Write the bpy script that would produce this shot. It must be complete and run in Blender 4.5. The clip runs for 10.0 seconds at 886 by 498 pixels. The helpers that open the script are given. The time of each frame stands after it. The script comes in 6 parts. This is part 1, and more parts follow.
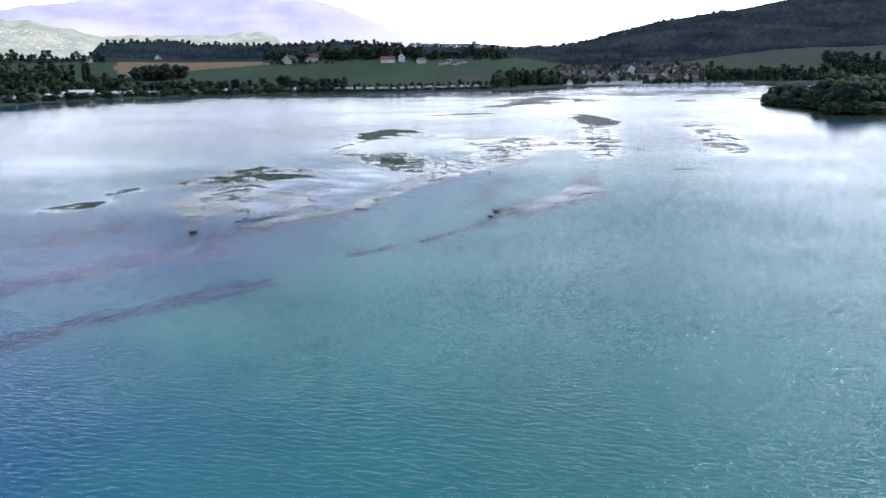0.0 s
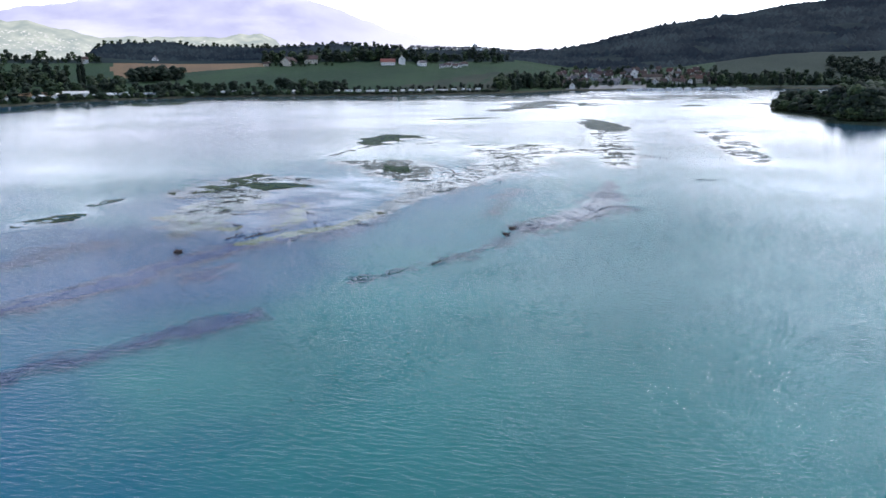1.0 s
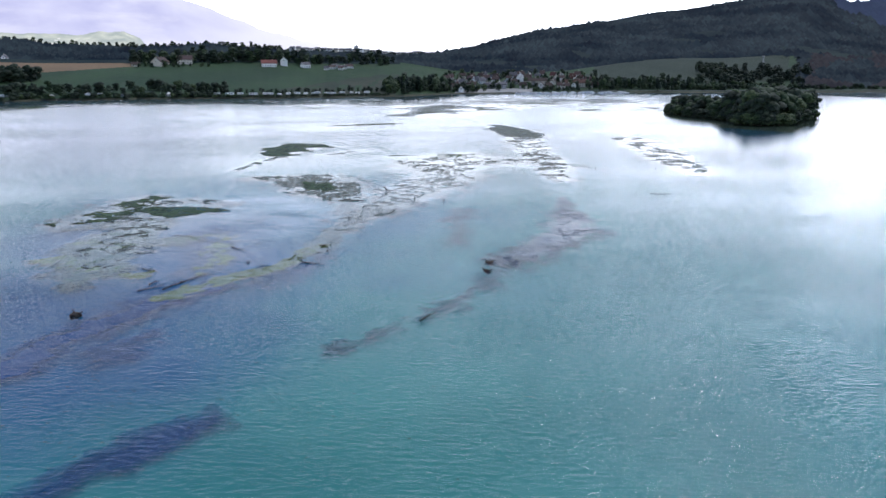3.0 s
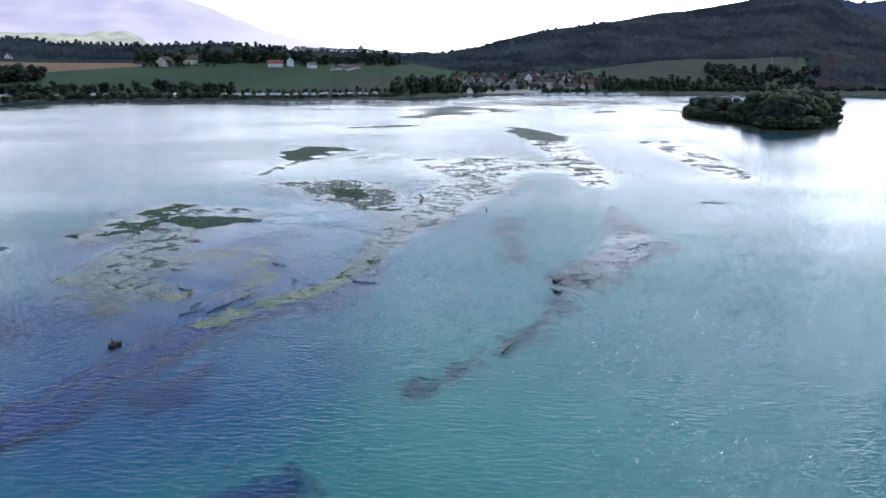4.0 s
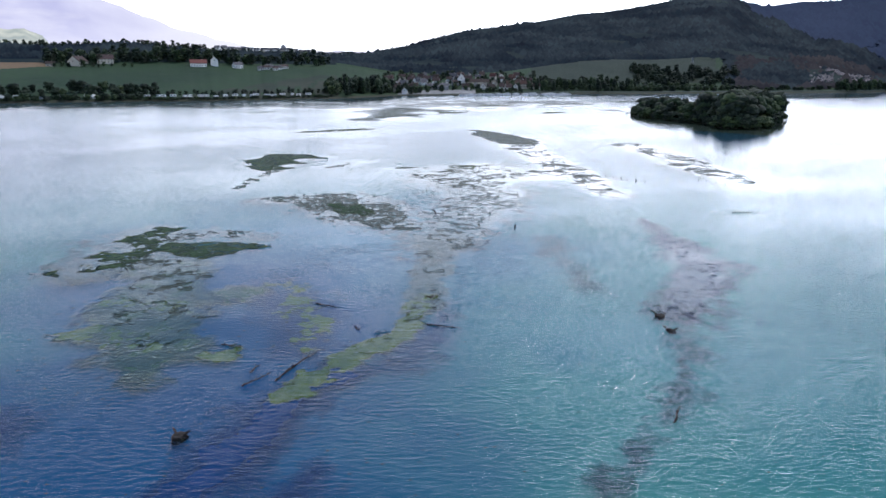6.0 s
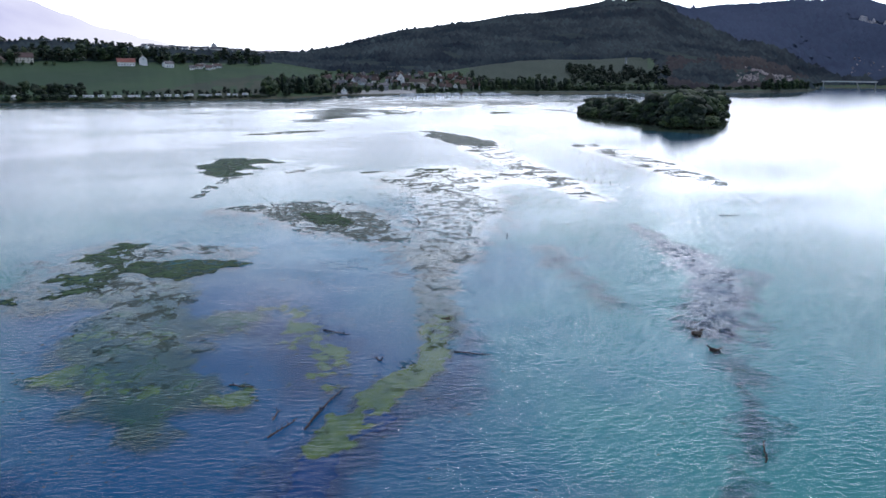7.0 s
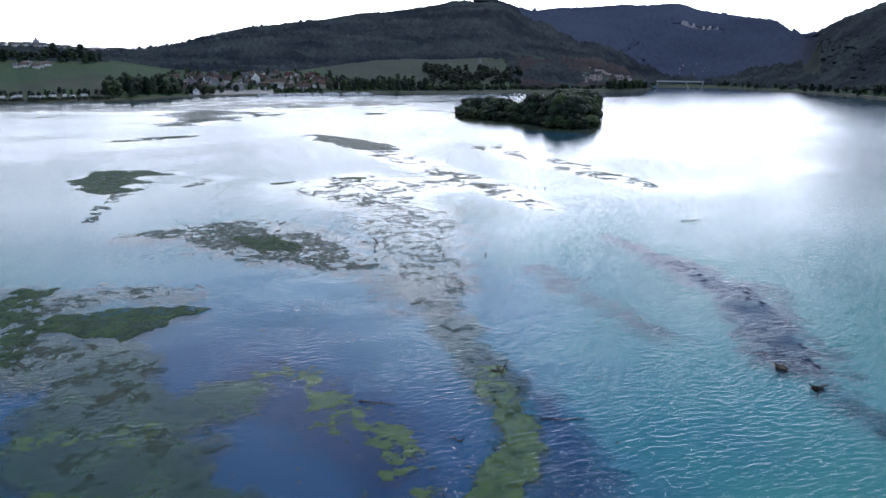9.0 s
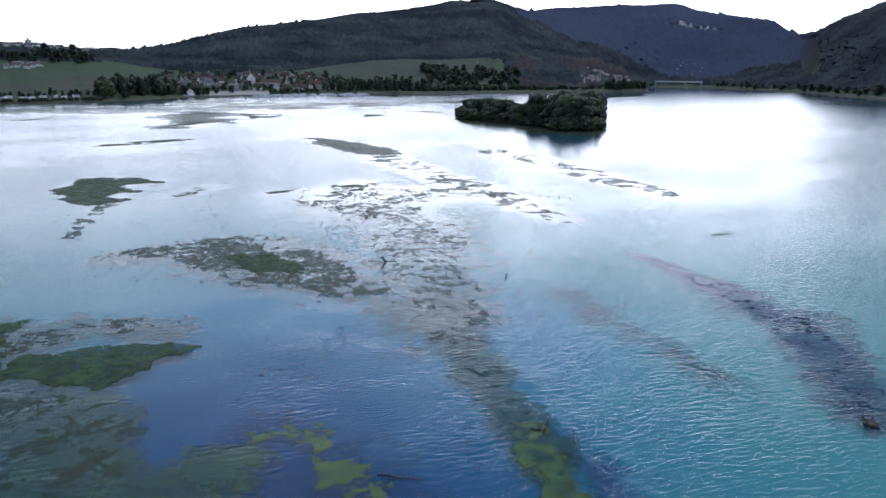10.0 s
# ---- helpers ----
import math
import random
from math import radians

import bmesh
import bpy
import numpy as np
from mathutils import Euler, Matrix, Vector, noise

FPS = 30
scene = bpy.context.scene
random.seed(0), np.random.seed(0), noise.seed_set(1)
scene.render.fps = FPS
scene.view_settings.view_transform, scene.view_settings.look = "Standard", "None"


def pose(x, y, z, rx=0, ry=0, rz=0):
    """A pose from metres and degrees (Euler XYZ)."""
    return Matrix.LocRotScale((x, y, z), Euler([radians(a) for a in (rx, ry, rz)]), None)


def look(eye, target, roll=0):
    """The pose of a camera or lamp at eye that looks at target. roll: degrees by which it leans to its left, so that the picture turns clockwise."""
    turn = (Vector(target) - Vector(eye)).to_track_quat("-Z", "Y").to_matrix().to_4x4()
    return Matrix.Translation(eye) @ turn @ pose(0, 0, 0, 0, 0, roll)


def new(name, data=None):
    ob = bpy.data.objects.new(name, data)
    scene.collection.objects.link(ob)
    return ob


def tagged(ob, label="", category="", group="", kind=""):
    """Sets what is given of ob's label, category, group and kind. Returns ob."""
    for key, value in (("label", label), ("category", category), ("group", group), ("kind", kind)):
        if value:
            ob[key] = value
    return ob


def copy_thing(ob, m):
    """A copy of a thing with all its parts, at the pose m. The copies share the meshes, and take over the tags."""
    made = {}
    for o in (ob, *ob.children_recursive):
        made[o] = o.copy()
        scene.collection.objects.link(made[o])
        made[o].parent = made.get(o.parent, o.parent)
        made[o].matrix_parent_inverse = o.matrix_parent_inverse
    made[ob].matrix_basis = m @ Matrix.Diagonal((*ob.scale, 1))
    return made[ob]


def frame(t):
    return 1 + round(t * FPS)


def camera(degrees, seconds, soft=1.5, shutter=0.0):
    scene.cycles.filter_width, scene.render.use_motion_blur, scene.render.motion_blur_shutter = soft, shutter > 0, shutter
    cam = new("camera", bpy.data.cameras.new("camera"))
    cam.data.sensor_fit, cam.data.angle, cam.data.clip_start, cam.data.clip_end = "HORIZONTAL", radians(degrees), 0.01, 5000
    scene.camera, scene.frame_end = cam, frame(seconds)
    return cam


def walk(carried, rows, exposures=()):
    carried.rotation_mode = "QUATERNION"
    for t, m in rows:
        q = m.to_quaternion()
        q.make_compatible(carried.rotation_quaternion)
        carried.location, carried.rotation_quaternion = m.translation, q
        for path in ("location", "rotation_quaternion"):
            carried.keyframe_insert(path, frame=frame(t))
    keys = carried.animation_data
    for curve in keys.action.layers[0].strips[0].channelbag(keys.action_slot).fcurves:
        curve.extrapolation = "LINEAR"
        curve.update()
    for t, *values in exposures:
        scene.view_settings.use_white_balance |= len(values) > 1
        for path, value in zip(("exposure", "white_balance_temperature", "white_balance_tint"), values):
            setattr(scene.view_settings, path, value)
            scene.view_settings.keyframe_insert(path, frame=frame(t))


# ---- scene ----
cam = camera(62.5, 10.0)

PATH = [
    (0, (-2.988, -0.293, 33.117), (-2.035, 1.395, 32.624), -0.6),
    (0.5, (0.618, 6.893, 33.055), (1.573, 8.58, 32.565), -0.4),
    (1, (2.153, 14.114, 33.058), (3.111, 15.801, 32.572), -0.3),
    (1.5, (2.016, 22.13, 33.161), (3.204, 23.663, 32.675), -0.1),
    (2, (2.503, 29.205, 33.401), (3.725, 30.712, 32.915), 0.0),
    (2.5, (2.834, 37.068, 33.481), (4.059, 38.573, 32.999), 0.1),
    (4, (1.84, 60.084, 33.625), (3.067, 61.589, 33.146), 0.4),
    (4.5, (0.532, 67.696, 33.563), (1.76, 69.201, 33.084), 0.3),
    (5, (-0.712, 75.48, 33.57), (0.544, 76.961, 33.091), 0.4),
    (6.5, (-4.005, 97.689, 34.055), (-2.55, 98.974, 33.577), 0.4),
    (7, (-4.058, 105.464, 34.018), (-2.552, 106.69, 33.54), 0.5),
    (7.5, (-4.0, 113.371, 33.994), (-2.46, 114.554, 33.517), 0.5),
    (8, (-4.002, 120.748, 34.034), (-2.394, 121.837, 33.558), 0.5),
    (8.5, (-3.43, 128.465, 33.903), (-1.737, 129.418, 33.427), 0.6),
    (9, (-1.331, 136.124, 33.726), (0.397, 137.012, 33.251), 0.7),
    (9.5, (3.271, 141.286, 33.912), (5.004, 142.164, 33.438), 0.7),
    (10, (9.091, 145.432, 34.101), (10.825, 146.31, 33.626), 0.7),
]
walk(cam, [(t, look(eye, target, roll)) for t, eye, target, roll in PATH], [(0, 0.63), (4.5, 0.50), (10, 0.45)])

# ---- light ----
SUN_AZ, SUN_EL = 80.0, 60.0
world = bpy.data.worlds.new("world")
scene.world = world
world.use_nodes = True
wt = world.node_tree
wt.nodes.clear()


def wnode(kind, **kw):
    n = wt.nodes.new(kind)
    for k, v in kw.items():
        if k == "op":
            n.operation = v
        else:
            n.inputs[k].default_value = v
    return n


w_out = wnode("ShaderNodeOutputWorld")
w_sky = wnode("ShaderNodeTexSky")
w_sky.sky_type = "NISHITA"
w_sky.sun_disc = False
w_sky.sun_elevation = radians(SUN_EL)
w_sky.sun_rotation = radians(SUN_AZ)
w_sky.dust_density = 0.1
w_sky.ozone_density = 3.0
w_bg = wnode("ShaderNodeBackground", Strength=0.105)
wt.links.new(w_sky.outputs[0], w_bg.inputs[0])
# a broken layer of bright cloud, closed towards the horizon
w_tc = wnode("ShaderNodeTexCoord")
w_sep = wnode("ShaderNodeSeparateXYZ")
wt.links.new(w_tc.outputs["Generated"], w_sep.inputs[0])
w_up = wnode("ShaderNodeMath", op="MAXIMUM")
w_up.inputs[1].default_value = 0.0
wt.links.new(w_sep.outputs[2], w_up.inputs[0])
w_den = wnode("ShaderNodeMath", op="ADD")
w_den.inputs[1].default_value = 0.12
wt.links.new(w_up.outputs[0], w_den.inputs[0])
w_dx = wnode("ShaderNodeMath", op="DIVIDE")
w_dy = wnode("ShaderNodeMath", op="DIVIDE")
wt.links.new(w_sep.outputs[0], w_dx.inputs[0])
wt.links.new(w_sep.outputs[1], w_dy.inputs[0])
wt.links.new(w_den.outputs[0], w_dx.inputs[1])
wt.links.new(w_den.outputs[0], w_dy.inputs[1])
w_comb = wnode("ShaderNodeCombineXYZ")
wt.links.new(w_dx.outputs[0], w_comb.inputs[0])
wt.links.new(w_dy.outputs[0], w_comb.inputs[1])
w_noise = wnode("ShaderNodeTexNoise", Scale=1.3, Detail=6.0, Roughness=0.55)
wt.links.new(w_comb.outputs[0], w_noise.inputs["Vector"])
w_ramp = wnode("ShaderNodeMapRange")
w_ramp.inputs[1].default_value, w_ramp.inputs[2].default_value = 0.62, 0.86
wt.links.new(w_noise.outputs[0], w_ramp.inputs[0])
w_hor = wnode("ShaderNodeMapRange")
w_hor.interpolation_type = "SMOOTHSTEP"
w_hor.inputs[1].default_value, w_hor.inputs[2].default_value = 0.09, 0.30
w_hor.inputs[3].default_value, w_hor.inputs[4].default_value = 0.9, 0.0
wt.links.new(w_up.outputs[0], w_hor.inputs[0])
w_cov = wnode("ShaderNodeMath", op="MAXIMUM")
wt.links.new(w_ramp.outputs[0], w_cov.inputs[0])
wt.links.new(w_hor.outputs[0], w_cov.inputs[1])
w_cov2 = wnode("ShaderNodeMath", op="MAXIMUM")
wt.links.new(w_cov.outputs[0], w_cov2.inputs[0])
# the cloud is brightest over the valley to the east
w_dot = wnode("ShaderNodeVectorMath", op="DOT_PRODUCT")
w_dot.inputs[1].default_value = (math.sin(radians(49)) * math.cos(radians(16)), math.cos(radians(49)) * math.cos(radians(16)), math.sin(radians(16)))
wt.links.new(w_tc.outputs["Generated"], w_dot.inputs[0])
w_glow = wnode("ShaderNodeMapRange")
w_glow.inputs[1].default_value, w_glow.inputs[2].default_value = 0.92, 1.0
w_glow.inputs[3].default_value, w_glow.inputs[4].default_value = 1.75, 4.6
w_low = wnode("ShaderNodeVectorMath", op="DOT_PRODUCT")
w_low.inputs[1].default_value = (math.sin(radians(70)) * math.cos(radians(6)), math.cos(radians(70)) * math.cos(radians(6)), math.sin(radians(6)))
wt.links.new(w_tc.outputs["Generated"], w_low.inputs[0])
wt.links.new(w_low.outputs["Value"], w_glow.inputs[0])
w_bank = wnode("ShaderNodeMapRange")
w_bank.inputs[1].default_value, w_bank.inputs[2].default_value = 0.92, 0.985
w_bank.inputs[4].default_value = 0.28
wt.links.new(w_dot.outputs["Value"], w_bank.inputs[0])
# a second, thinner bank stands in the north
w_dot2 = wnode("ShaderNodeVectorMath", op="DOT_PRODUCT")
w_dot2.inputs[1].default_value = (math.sin(radians(2)) * math.cos(radians(12)), math.cos(radians(2)) * math.cos(radians(12)), math.sin(radians(12)))
wt.links.new(w_tc.outputs["Generated"], w_dot2.inputs[0])
w_bank2 = wnode("ShaderNodeMapRange")
w_bank2.inputs[1].default_value, w_bank2.inputs[2].default_value = 0.90, 0.98
w_bank2.inputs[4].default_value = 0.10
wt.links.new(w_dot2.outputs["Value"], w_bank2.inputs[0])
w_banks = wnode("ShaderNodeMath", op="MAXIMUM")
wt.links.new(w_bank.outputs[0], w_banks.inputs[0])
wt.links.new(w_bank2.outputs[0], w_banks.inputs[1])
wt.links.new(w_banks.outputs[0], w_cov2.inputs[1])
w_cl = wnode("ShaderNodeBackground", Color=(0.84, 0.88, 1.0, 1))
w_soft = wnode("ShaderNodeTexNoise", Scale=2.2, Detail=5.0, Roughness=0.6)
wt.links.new(w_comb.outputs[0], w_soft.inputs["Vector"])
w_var = wnode("ShaderNodeMapRange")
w_var.inputs[1].default_value, w_var.inputs[2].default_value = 0.34, 0.66
w_var.inputs[3].default_value, w_var.inputs[4].default_value = 0.60, 1.40
wt.links.new(w_soft.outputs[0], w_var.inputs[0])
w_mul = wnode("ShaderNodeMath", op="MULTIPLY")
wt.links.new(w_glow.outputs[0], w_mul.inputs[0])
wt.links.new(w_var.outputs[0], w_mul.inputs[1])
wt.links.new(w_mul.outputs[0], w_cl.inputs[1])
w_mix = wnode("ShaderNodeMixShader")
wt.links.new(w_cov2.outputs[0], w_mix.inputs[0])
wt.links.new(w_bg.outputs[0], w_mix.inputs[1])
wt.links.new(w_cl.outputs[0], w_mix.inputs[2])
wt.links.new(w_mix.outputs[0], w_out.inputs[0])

sun = new("sun", bpy.data.lights.new("sun", "SUN"))
sun.data.energy, sun.data.angle, sun.data.color = 1.4, radians(24), (1.0, 0.98, 0.96)
sun.matrix_world = look((math.sin(radians(SUN_AZ)) * math.cos(radians(SUN_EL)) * 900, math.cos(radians(SUN_AZ)) * math.cos(radians(SUN_EL)) * 900, math.sin(radians(SUN_EL)) * 900), (0, 0, 0))

# ---- materials ----


def material(name, base, second, scale, rough=0.9, bump=0.0, bump_scale=None, island=0.0, detail=5.0, third=None, spec=0.3, metal=0.0, per_object=0.0, soft=False, lofty=0.0, lacy=0.0, lace=0.1):
    """Two colours mixed by noise in metres, a finer grain, relief, and a shift of value from piece to piece."""
    m = bpy.data.materials.new(name)
    m.use_nodes = True
    nt = m.node_tree
    b = nt.nodes["Principled BSDF"]
    b.inputs["Roughness"].default_value = rough
    b.inputs["Metallic"].default_value = metal
    b.inputs["Specular IOR Level"].default_value = spec
    geo = nt.nodes.new("ShaderNodeNewGeometry")
    n = nt.nodes.new("ShaderNodeTexNoise")
    n.inputs["Scale"].default_value, n.inputs["Detail"].default_value = scale, detail
    nt.links.new(geo.outputs["Position"], n.inputs["Vector"])
    r = nt.nodes.new("ShaderNodeValToRGB")
    r.color_ramp.elements[0].position, r.color_ramp.elements[1].position = 0.36, 0.64
    r.color_ramp.elements[0].color, r.color_ramp.elements[1].color = (*base, 1), (*second, 1)
    nt.links.new(n.outputs[0], r.inputs[0])
    col = r.outputs[0]
    if third:
        n3 = nt.nodes.new("ShaderNodeTexNoise")
        n3.inputs["Scale"].default_value = scale * 9
        nt.links.new(geo.outputs["Position"], n3.inputs["Vector"])
        k = nt.nodes.new("ShaderNodeMapRange")
        k.inputs[1].default_value, k.inputs[2].default_value = 0.5, 0.72
        nt.links.new(n3.outputs[0], k.inputs[0])
        mx = nt.nodes.new("ShaderNodeMix")
        mx.data_type = "RGBA"
        nt.links.new(k.outputs[0], mx.inputs[0])
        nt.links.new(col, mx.inputs[6])
        mx.inputs[7].default_value = (*third, 1)
        col = mx.outputs[2]
    if island or per_object:
        pick = []
        if island:
            pick.append((geo.outputs["Random Per Island"], island))
        if per_object:
            pick.append((nt.nodes.new("ShaderNodeObjectInfo").outputs["Random"], per_object))
    else:
        pick = []
    for src, amount in pick:
        v = nt.nodes.new("ShaderNodeMapRange")
        v.inputs[3].default_value, v.inputs[4].default_value = 1 - amount, 1 + amount
        nt.links.new(src, v.inputs[0])
        hs = nt.nodes.new("ShaderNodeHueSaturation")
        nt.links.new(v.outputs[0], hs.inputs["Value"])
        hv = nt.nodes.new("ShaderNodeMapRange")
        hv.inputs[3].default_value, hv.inputs[4].default_value = 0.5 + 0.06 * amount, 0.5 - 0.06 * amount
        nt.links.new(src, hv.inputs[0])
        nt.links.new(hv.outputs[0], hs.inputs["Hue"])
        nt.links.new(col, hs.inputs["Color"])
        col = hs.outputs[0]
    nt.links.new(col, b.inputs["Base Color"])
    up = None
    if lofty:
        # leaf masses catch the light of the open sky more evenly than a solid would
        sc = nt.nodes.new("ShaderNodeMix")
        sc.data_type = "VECTOR"
        sc.inputs[0].default_value = lofty
        nt.links.new(geo.outputs["Normal"], sc.inputs[4])
        sc.inputs[5].default_value = (-0.35, -0.35, 0.85)
        nz = nt.nodes.new("ShaderNodeVectorMath")
        nz.operation = "NORMALIZE"
        nt.links.new(sc.outputs[1], nz.inputs[0])
        up = nz.outputs[0]
        nt.links.new(up, b.inputs["Normal"])
    if bump:
        nb = nt.nodes.new("ShaderNodeTexNoise")
        nb.inputs["Scale"].default_value, nb.inputs["Detail"].default_value = bump_scale or scale * 6, 4
        nt.links.new(geo.outputs["Position"], nb.inputs["Vector"])
        bp = nt.nodes.new("ShaderNodeBump")
        bp.inputs["Strength"].default_value, bp.inputs["Distance"].default_value = 0.8, bump
        nt.links.new(nb.outputs[0], bp.inputs["Height"])
        if up is not None:
            nt.links.new(up, bp.inputs["Normal"])
        nt.links.new(bp.outputs[0], b.inputs["Normal"])
    if soft:
        # plants thin out towards the rim of their bed
        at = nt.nodes.new("ShaderNodeAttribute")
        at.attribute_name = "leafage"
        alpha = at.outputs["Fac"]
        if lacy:
            nl = nt.nodes.new("ShaderNodeTexNoise")
            nl.inputs["Scale"].default_value, nl.inputs["Detail"].default_value, nl.inputs["Roughness"].default_value = lacy, 6, 0.65
            nt.links.new(geo.outputs["Position"], nl.inputs["Vector"])
            ml = nt.nodes.new("ShaderNodeMapRange")
            ml.inputs[1].default_value, ml.inputs[2].default_value = 0.40, 0.52
            ml.inputs[3].default_value = lace
            nt.links.new(nl.outputs[0], ml.inputs[0])
            mm = nt.nodes.new("ShaderNodeMath")
            mm.operation = "MULTIPLY"
            nt.links.new(alpha, mm.inputs[0])
            nt.links.new(ml.outputs[0], mm.inputs[1])
            alpha = mm.outputs[0]
        nt.links.new(alpha, b.inputs["Alpha"])
    return m


GRASS = material("grass", (0.017, 0.044, 0.018), (0.028, 0.062, 0.023), 0.012, bump=0.3, bump_scale=0.8, third=(0.032, 0.052, 0.026))
MEADOW = material("meadow", (0.026, 0.041, 0.025), (0.018, 0.032, 0.020), 0.015, bump=0.3, bump_scale=0.8)
CROP = material("ripe_crop", (0.22, 0.14, 0.075), (0.18, 0.115, 0.065), 0.02, bump=0.2, bump_scale=1.0, third=(0.16, 0.11, 0.065))
SCRUB = material("scrub_grass", (0.022, 0.036, 0.021), (0.044, 0.049, 0.029), 0.02, bump=0.4, bump_scale=0.5)
FLOOR = material("forest_floor", (0.018, 0.030, 0.036), (0.050, 0.068, 0.062), 0.006, bump=0.6, bump_scale=0.3, spec=0.1, lofty=0.8)
# forest floor again, with the blue haze of distance painted into its colour
FLOORF = material("hazed_forest_floor", (0.034, 0.050, 0.092), (0.052, 0.070, 0.118), 0.004, bump=0.6, bump_scale=0.3, spec=0.1, lofty=0.88)
GRAVEL = material("pale_gravel", (0.36, 0.35, 0.34), (0.27, 0.26, 0.25), 0.1, bump=0.04, bump_scale=3)
ASPHALT = material("road_surface", (0.16, 0.16, 0.165), (0.12, 0.12, 0.125), 0.2, bump=0.01, bump_scale=8)
BANK = material("shore_mud", (0.07, 0.065, 0.045), (0.04, 0.05, 0.028), 0.15, bump=0.2, bump_scale=1)
LEAF_A = material("tree_leaves", (0.022, 0.044, 0.017), (0.036, 0.060, 0.022), 0.25, 0.75, island=0.3, per_object=0.35)
LEAF_B = material("tree_leaves_pale", (0.038, 0.060, 0.030), (0.052, 0.074, 0.038), 0.25, 0.75, island=0.3, per_object=0.3)
LEAF_D = material("tree_leaves_dark", (0.011, 0.022, 0.012), (0.018, 0.032, 0.016), 0.25, 0.75, island=0.3, per_object=0.3)
WOODS = material("woods", (0.010, 0.018, 0.029), (0.042, 0.057, 0.064), 0.009, 0.95, island=0.24, bump=0.2, bump_scale=0.35, spec=0.1, lofty=0.8)
SCRUBWOOD = material("bare_scrub", (0.036, 0.034, 0.040), (0.066, 0.056, 0.056), 0.01, 0.95, island=0.2, bump=0.2, bump_scale=0.4, spec=0.1, lofty=0.85)
# the woods again, bluer: aerial haze painted into the far trees' colour
WOODS_FAR = material("hazed_woods", (0.034, 0.050, 0.092), (0.052, 0.070, 0.120), 0.003, 0.95, island=0.08, bump=0.2, bump_scale=0.3, spec=0.1, lofty=0.88)
BARK = material("bark", (0.07, 0.055, 0.04), (0.04, 0.032, 0.025), 2.0, bump=0.03)
DEADWOOD = material("wet_dead_wood", (0.03, 0.024, 0.02), (0.014, 0.011, 0.010), 3.0, 0.6, bump=0.02)
ROCK = material("limestone", (0.36, 0.31, 0.30), (0.20, 0.17, 0.17), 0.05, bump=1.5, bump_scale=0.15)
CLIFFROCK = material("bare_limestone", (0.52, 0.49, 0.50), (0.34, 0.32, 0.33), 0.03, bump=1.5, bump_scale=0.15)
WALLW = material("white_render", (0.84, 0.83, 0.81), (0.74, 0.73, 0.71), 0.3)
WALLC = material("cream_render", (0.60, 0.56, 0.48), (0.52, 0.48, 0.42), 0.3)
WALLG = material("grey_render", (0.42, 0.42, 0.43), (0.33, 0.33, 0.34), 0.3)
ROOFR = material("red_tile", (0.12, 0.046, 0.040), (0.08, 0.036, 0.034), 0.5, 0.8, per_object=0.25)
ROOFS = material("bright_red_tile", (0.24, 0.085, 0.070), (0.17, 0.065, 0.055), 0.5, 0.8)
ROOFB = material("brown_tile", (0.085, 0.055, 0.050), (0.06, 0.042, 0.040), 0.5, 0.8, per_object=0.3)
ROOFG = material("grey_slate", (0.11, 0.105, 0.12), (0.075, 0.075, 0.085), 0.5, 0.7, per_object=0.25)
GLASSD = material("window_glass", (0.02, 0.025, 0.03), (0.03, 0.035, 0.04), 1.0, 0.1, spec=0.6)
VANW = material("white_bodywork", (0.80, 0.80, 0.80), (0.74, 0.74, 0.75), 0.5, 0.35, spec=0.5)
RUBBER = material("black_rubber", (0.02, 0.02, 0.02), (0.03, 0.03, 0.03), 2, 0.8)
CANVAS = material("tent_canvas", (0.75, 0.74, 0.72), (0.66, 0.65, 0.63), 0.5, 0.8)
METAL = material("grey_steel", (0.35, 0.36, 0.37), (0.28, 0.29, 0.30), 1.0, 0.5, metal=0.6)
CONCRETE = material("concrete", (0.40, 0.40, 0.39), (0.32, 0.32, 0.31), 0.15, bump=0.05)
PALECONCRETE = material("pale_concrete", (0.66, 0.66, 0.65), (0.56, 0.56, 0.55), 0.15)
WEED = material("floating_weed", (0.012, 0.036, 0.014), (0.034, 0.076, 0.028), 0.22, 0.75, bump=0.10, bump_scale=1.6, third=(0.010, 0.022, 0.009), spec=0.2, soft=True, lacy=0.5, lace=0.5)
WEEDW = material("wet_grey_weed", (0.020, 0.044, 0.028), (0.046, 0.066, 0.044), 0.16, 0.65, bump=0.06, bump_scale=2.2, third=(0.058, 0.068, 0.048), spec=0.2, soft=True, lacy=0.8, lace=0.25)
WEEDY = material("yellow_green_weed", (0.13, 0.165, 0.03), (0.07, 0.11, 0.03), 0.50, 0.8, bump=0.15, bump_scale=1.3, third=(0.07, 0.11, 0.03), spec=0.0, soft=True)
WEEDT = material("green_weed", (0.014, 0.13, 0.11), (0.012, 0.10, 0.12), 0.2, 0.8, bump=0.15, bump_scale=1.2, spec=0.0, soft=True)
WEEDO = material("olive_weed", (0.050, 0.098, 0.044), (0.028, 0.070, 0.046), 0.25, 0.8, bump=0.12, bump_scale=1.3, third=(0.026, 0.06, 0.045), spec=0.0, soft=True)
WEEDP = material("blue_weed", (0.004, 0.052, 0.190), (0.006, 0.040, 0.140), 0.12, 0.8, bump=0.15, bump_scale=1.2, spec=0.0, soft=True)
SLATE = material("slate_raft", (0.009, 0.030, 0.056), (0.018, 0.042, 0.070), 0.3, 0.85, bump=0.3, bump_scale=1.5, spec=0.05)
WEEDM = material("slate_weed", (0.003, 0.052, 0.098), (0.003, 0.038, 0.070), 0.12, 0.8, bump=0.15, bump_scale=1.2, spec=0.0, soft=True)
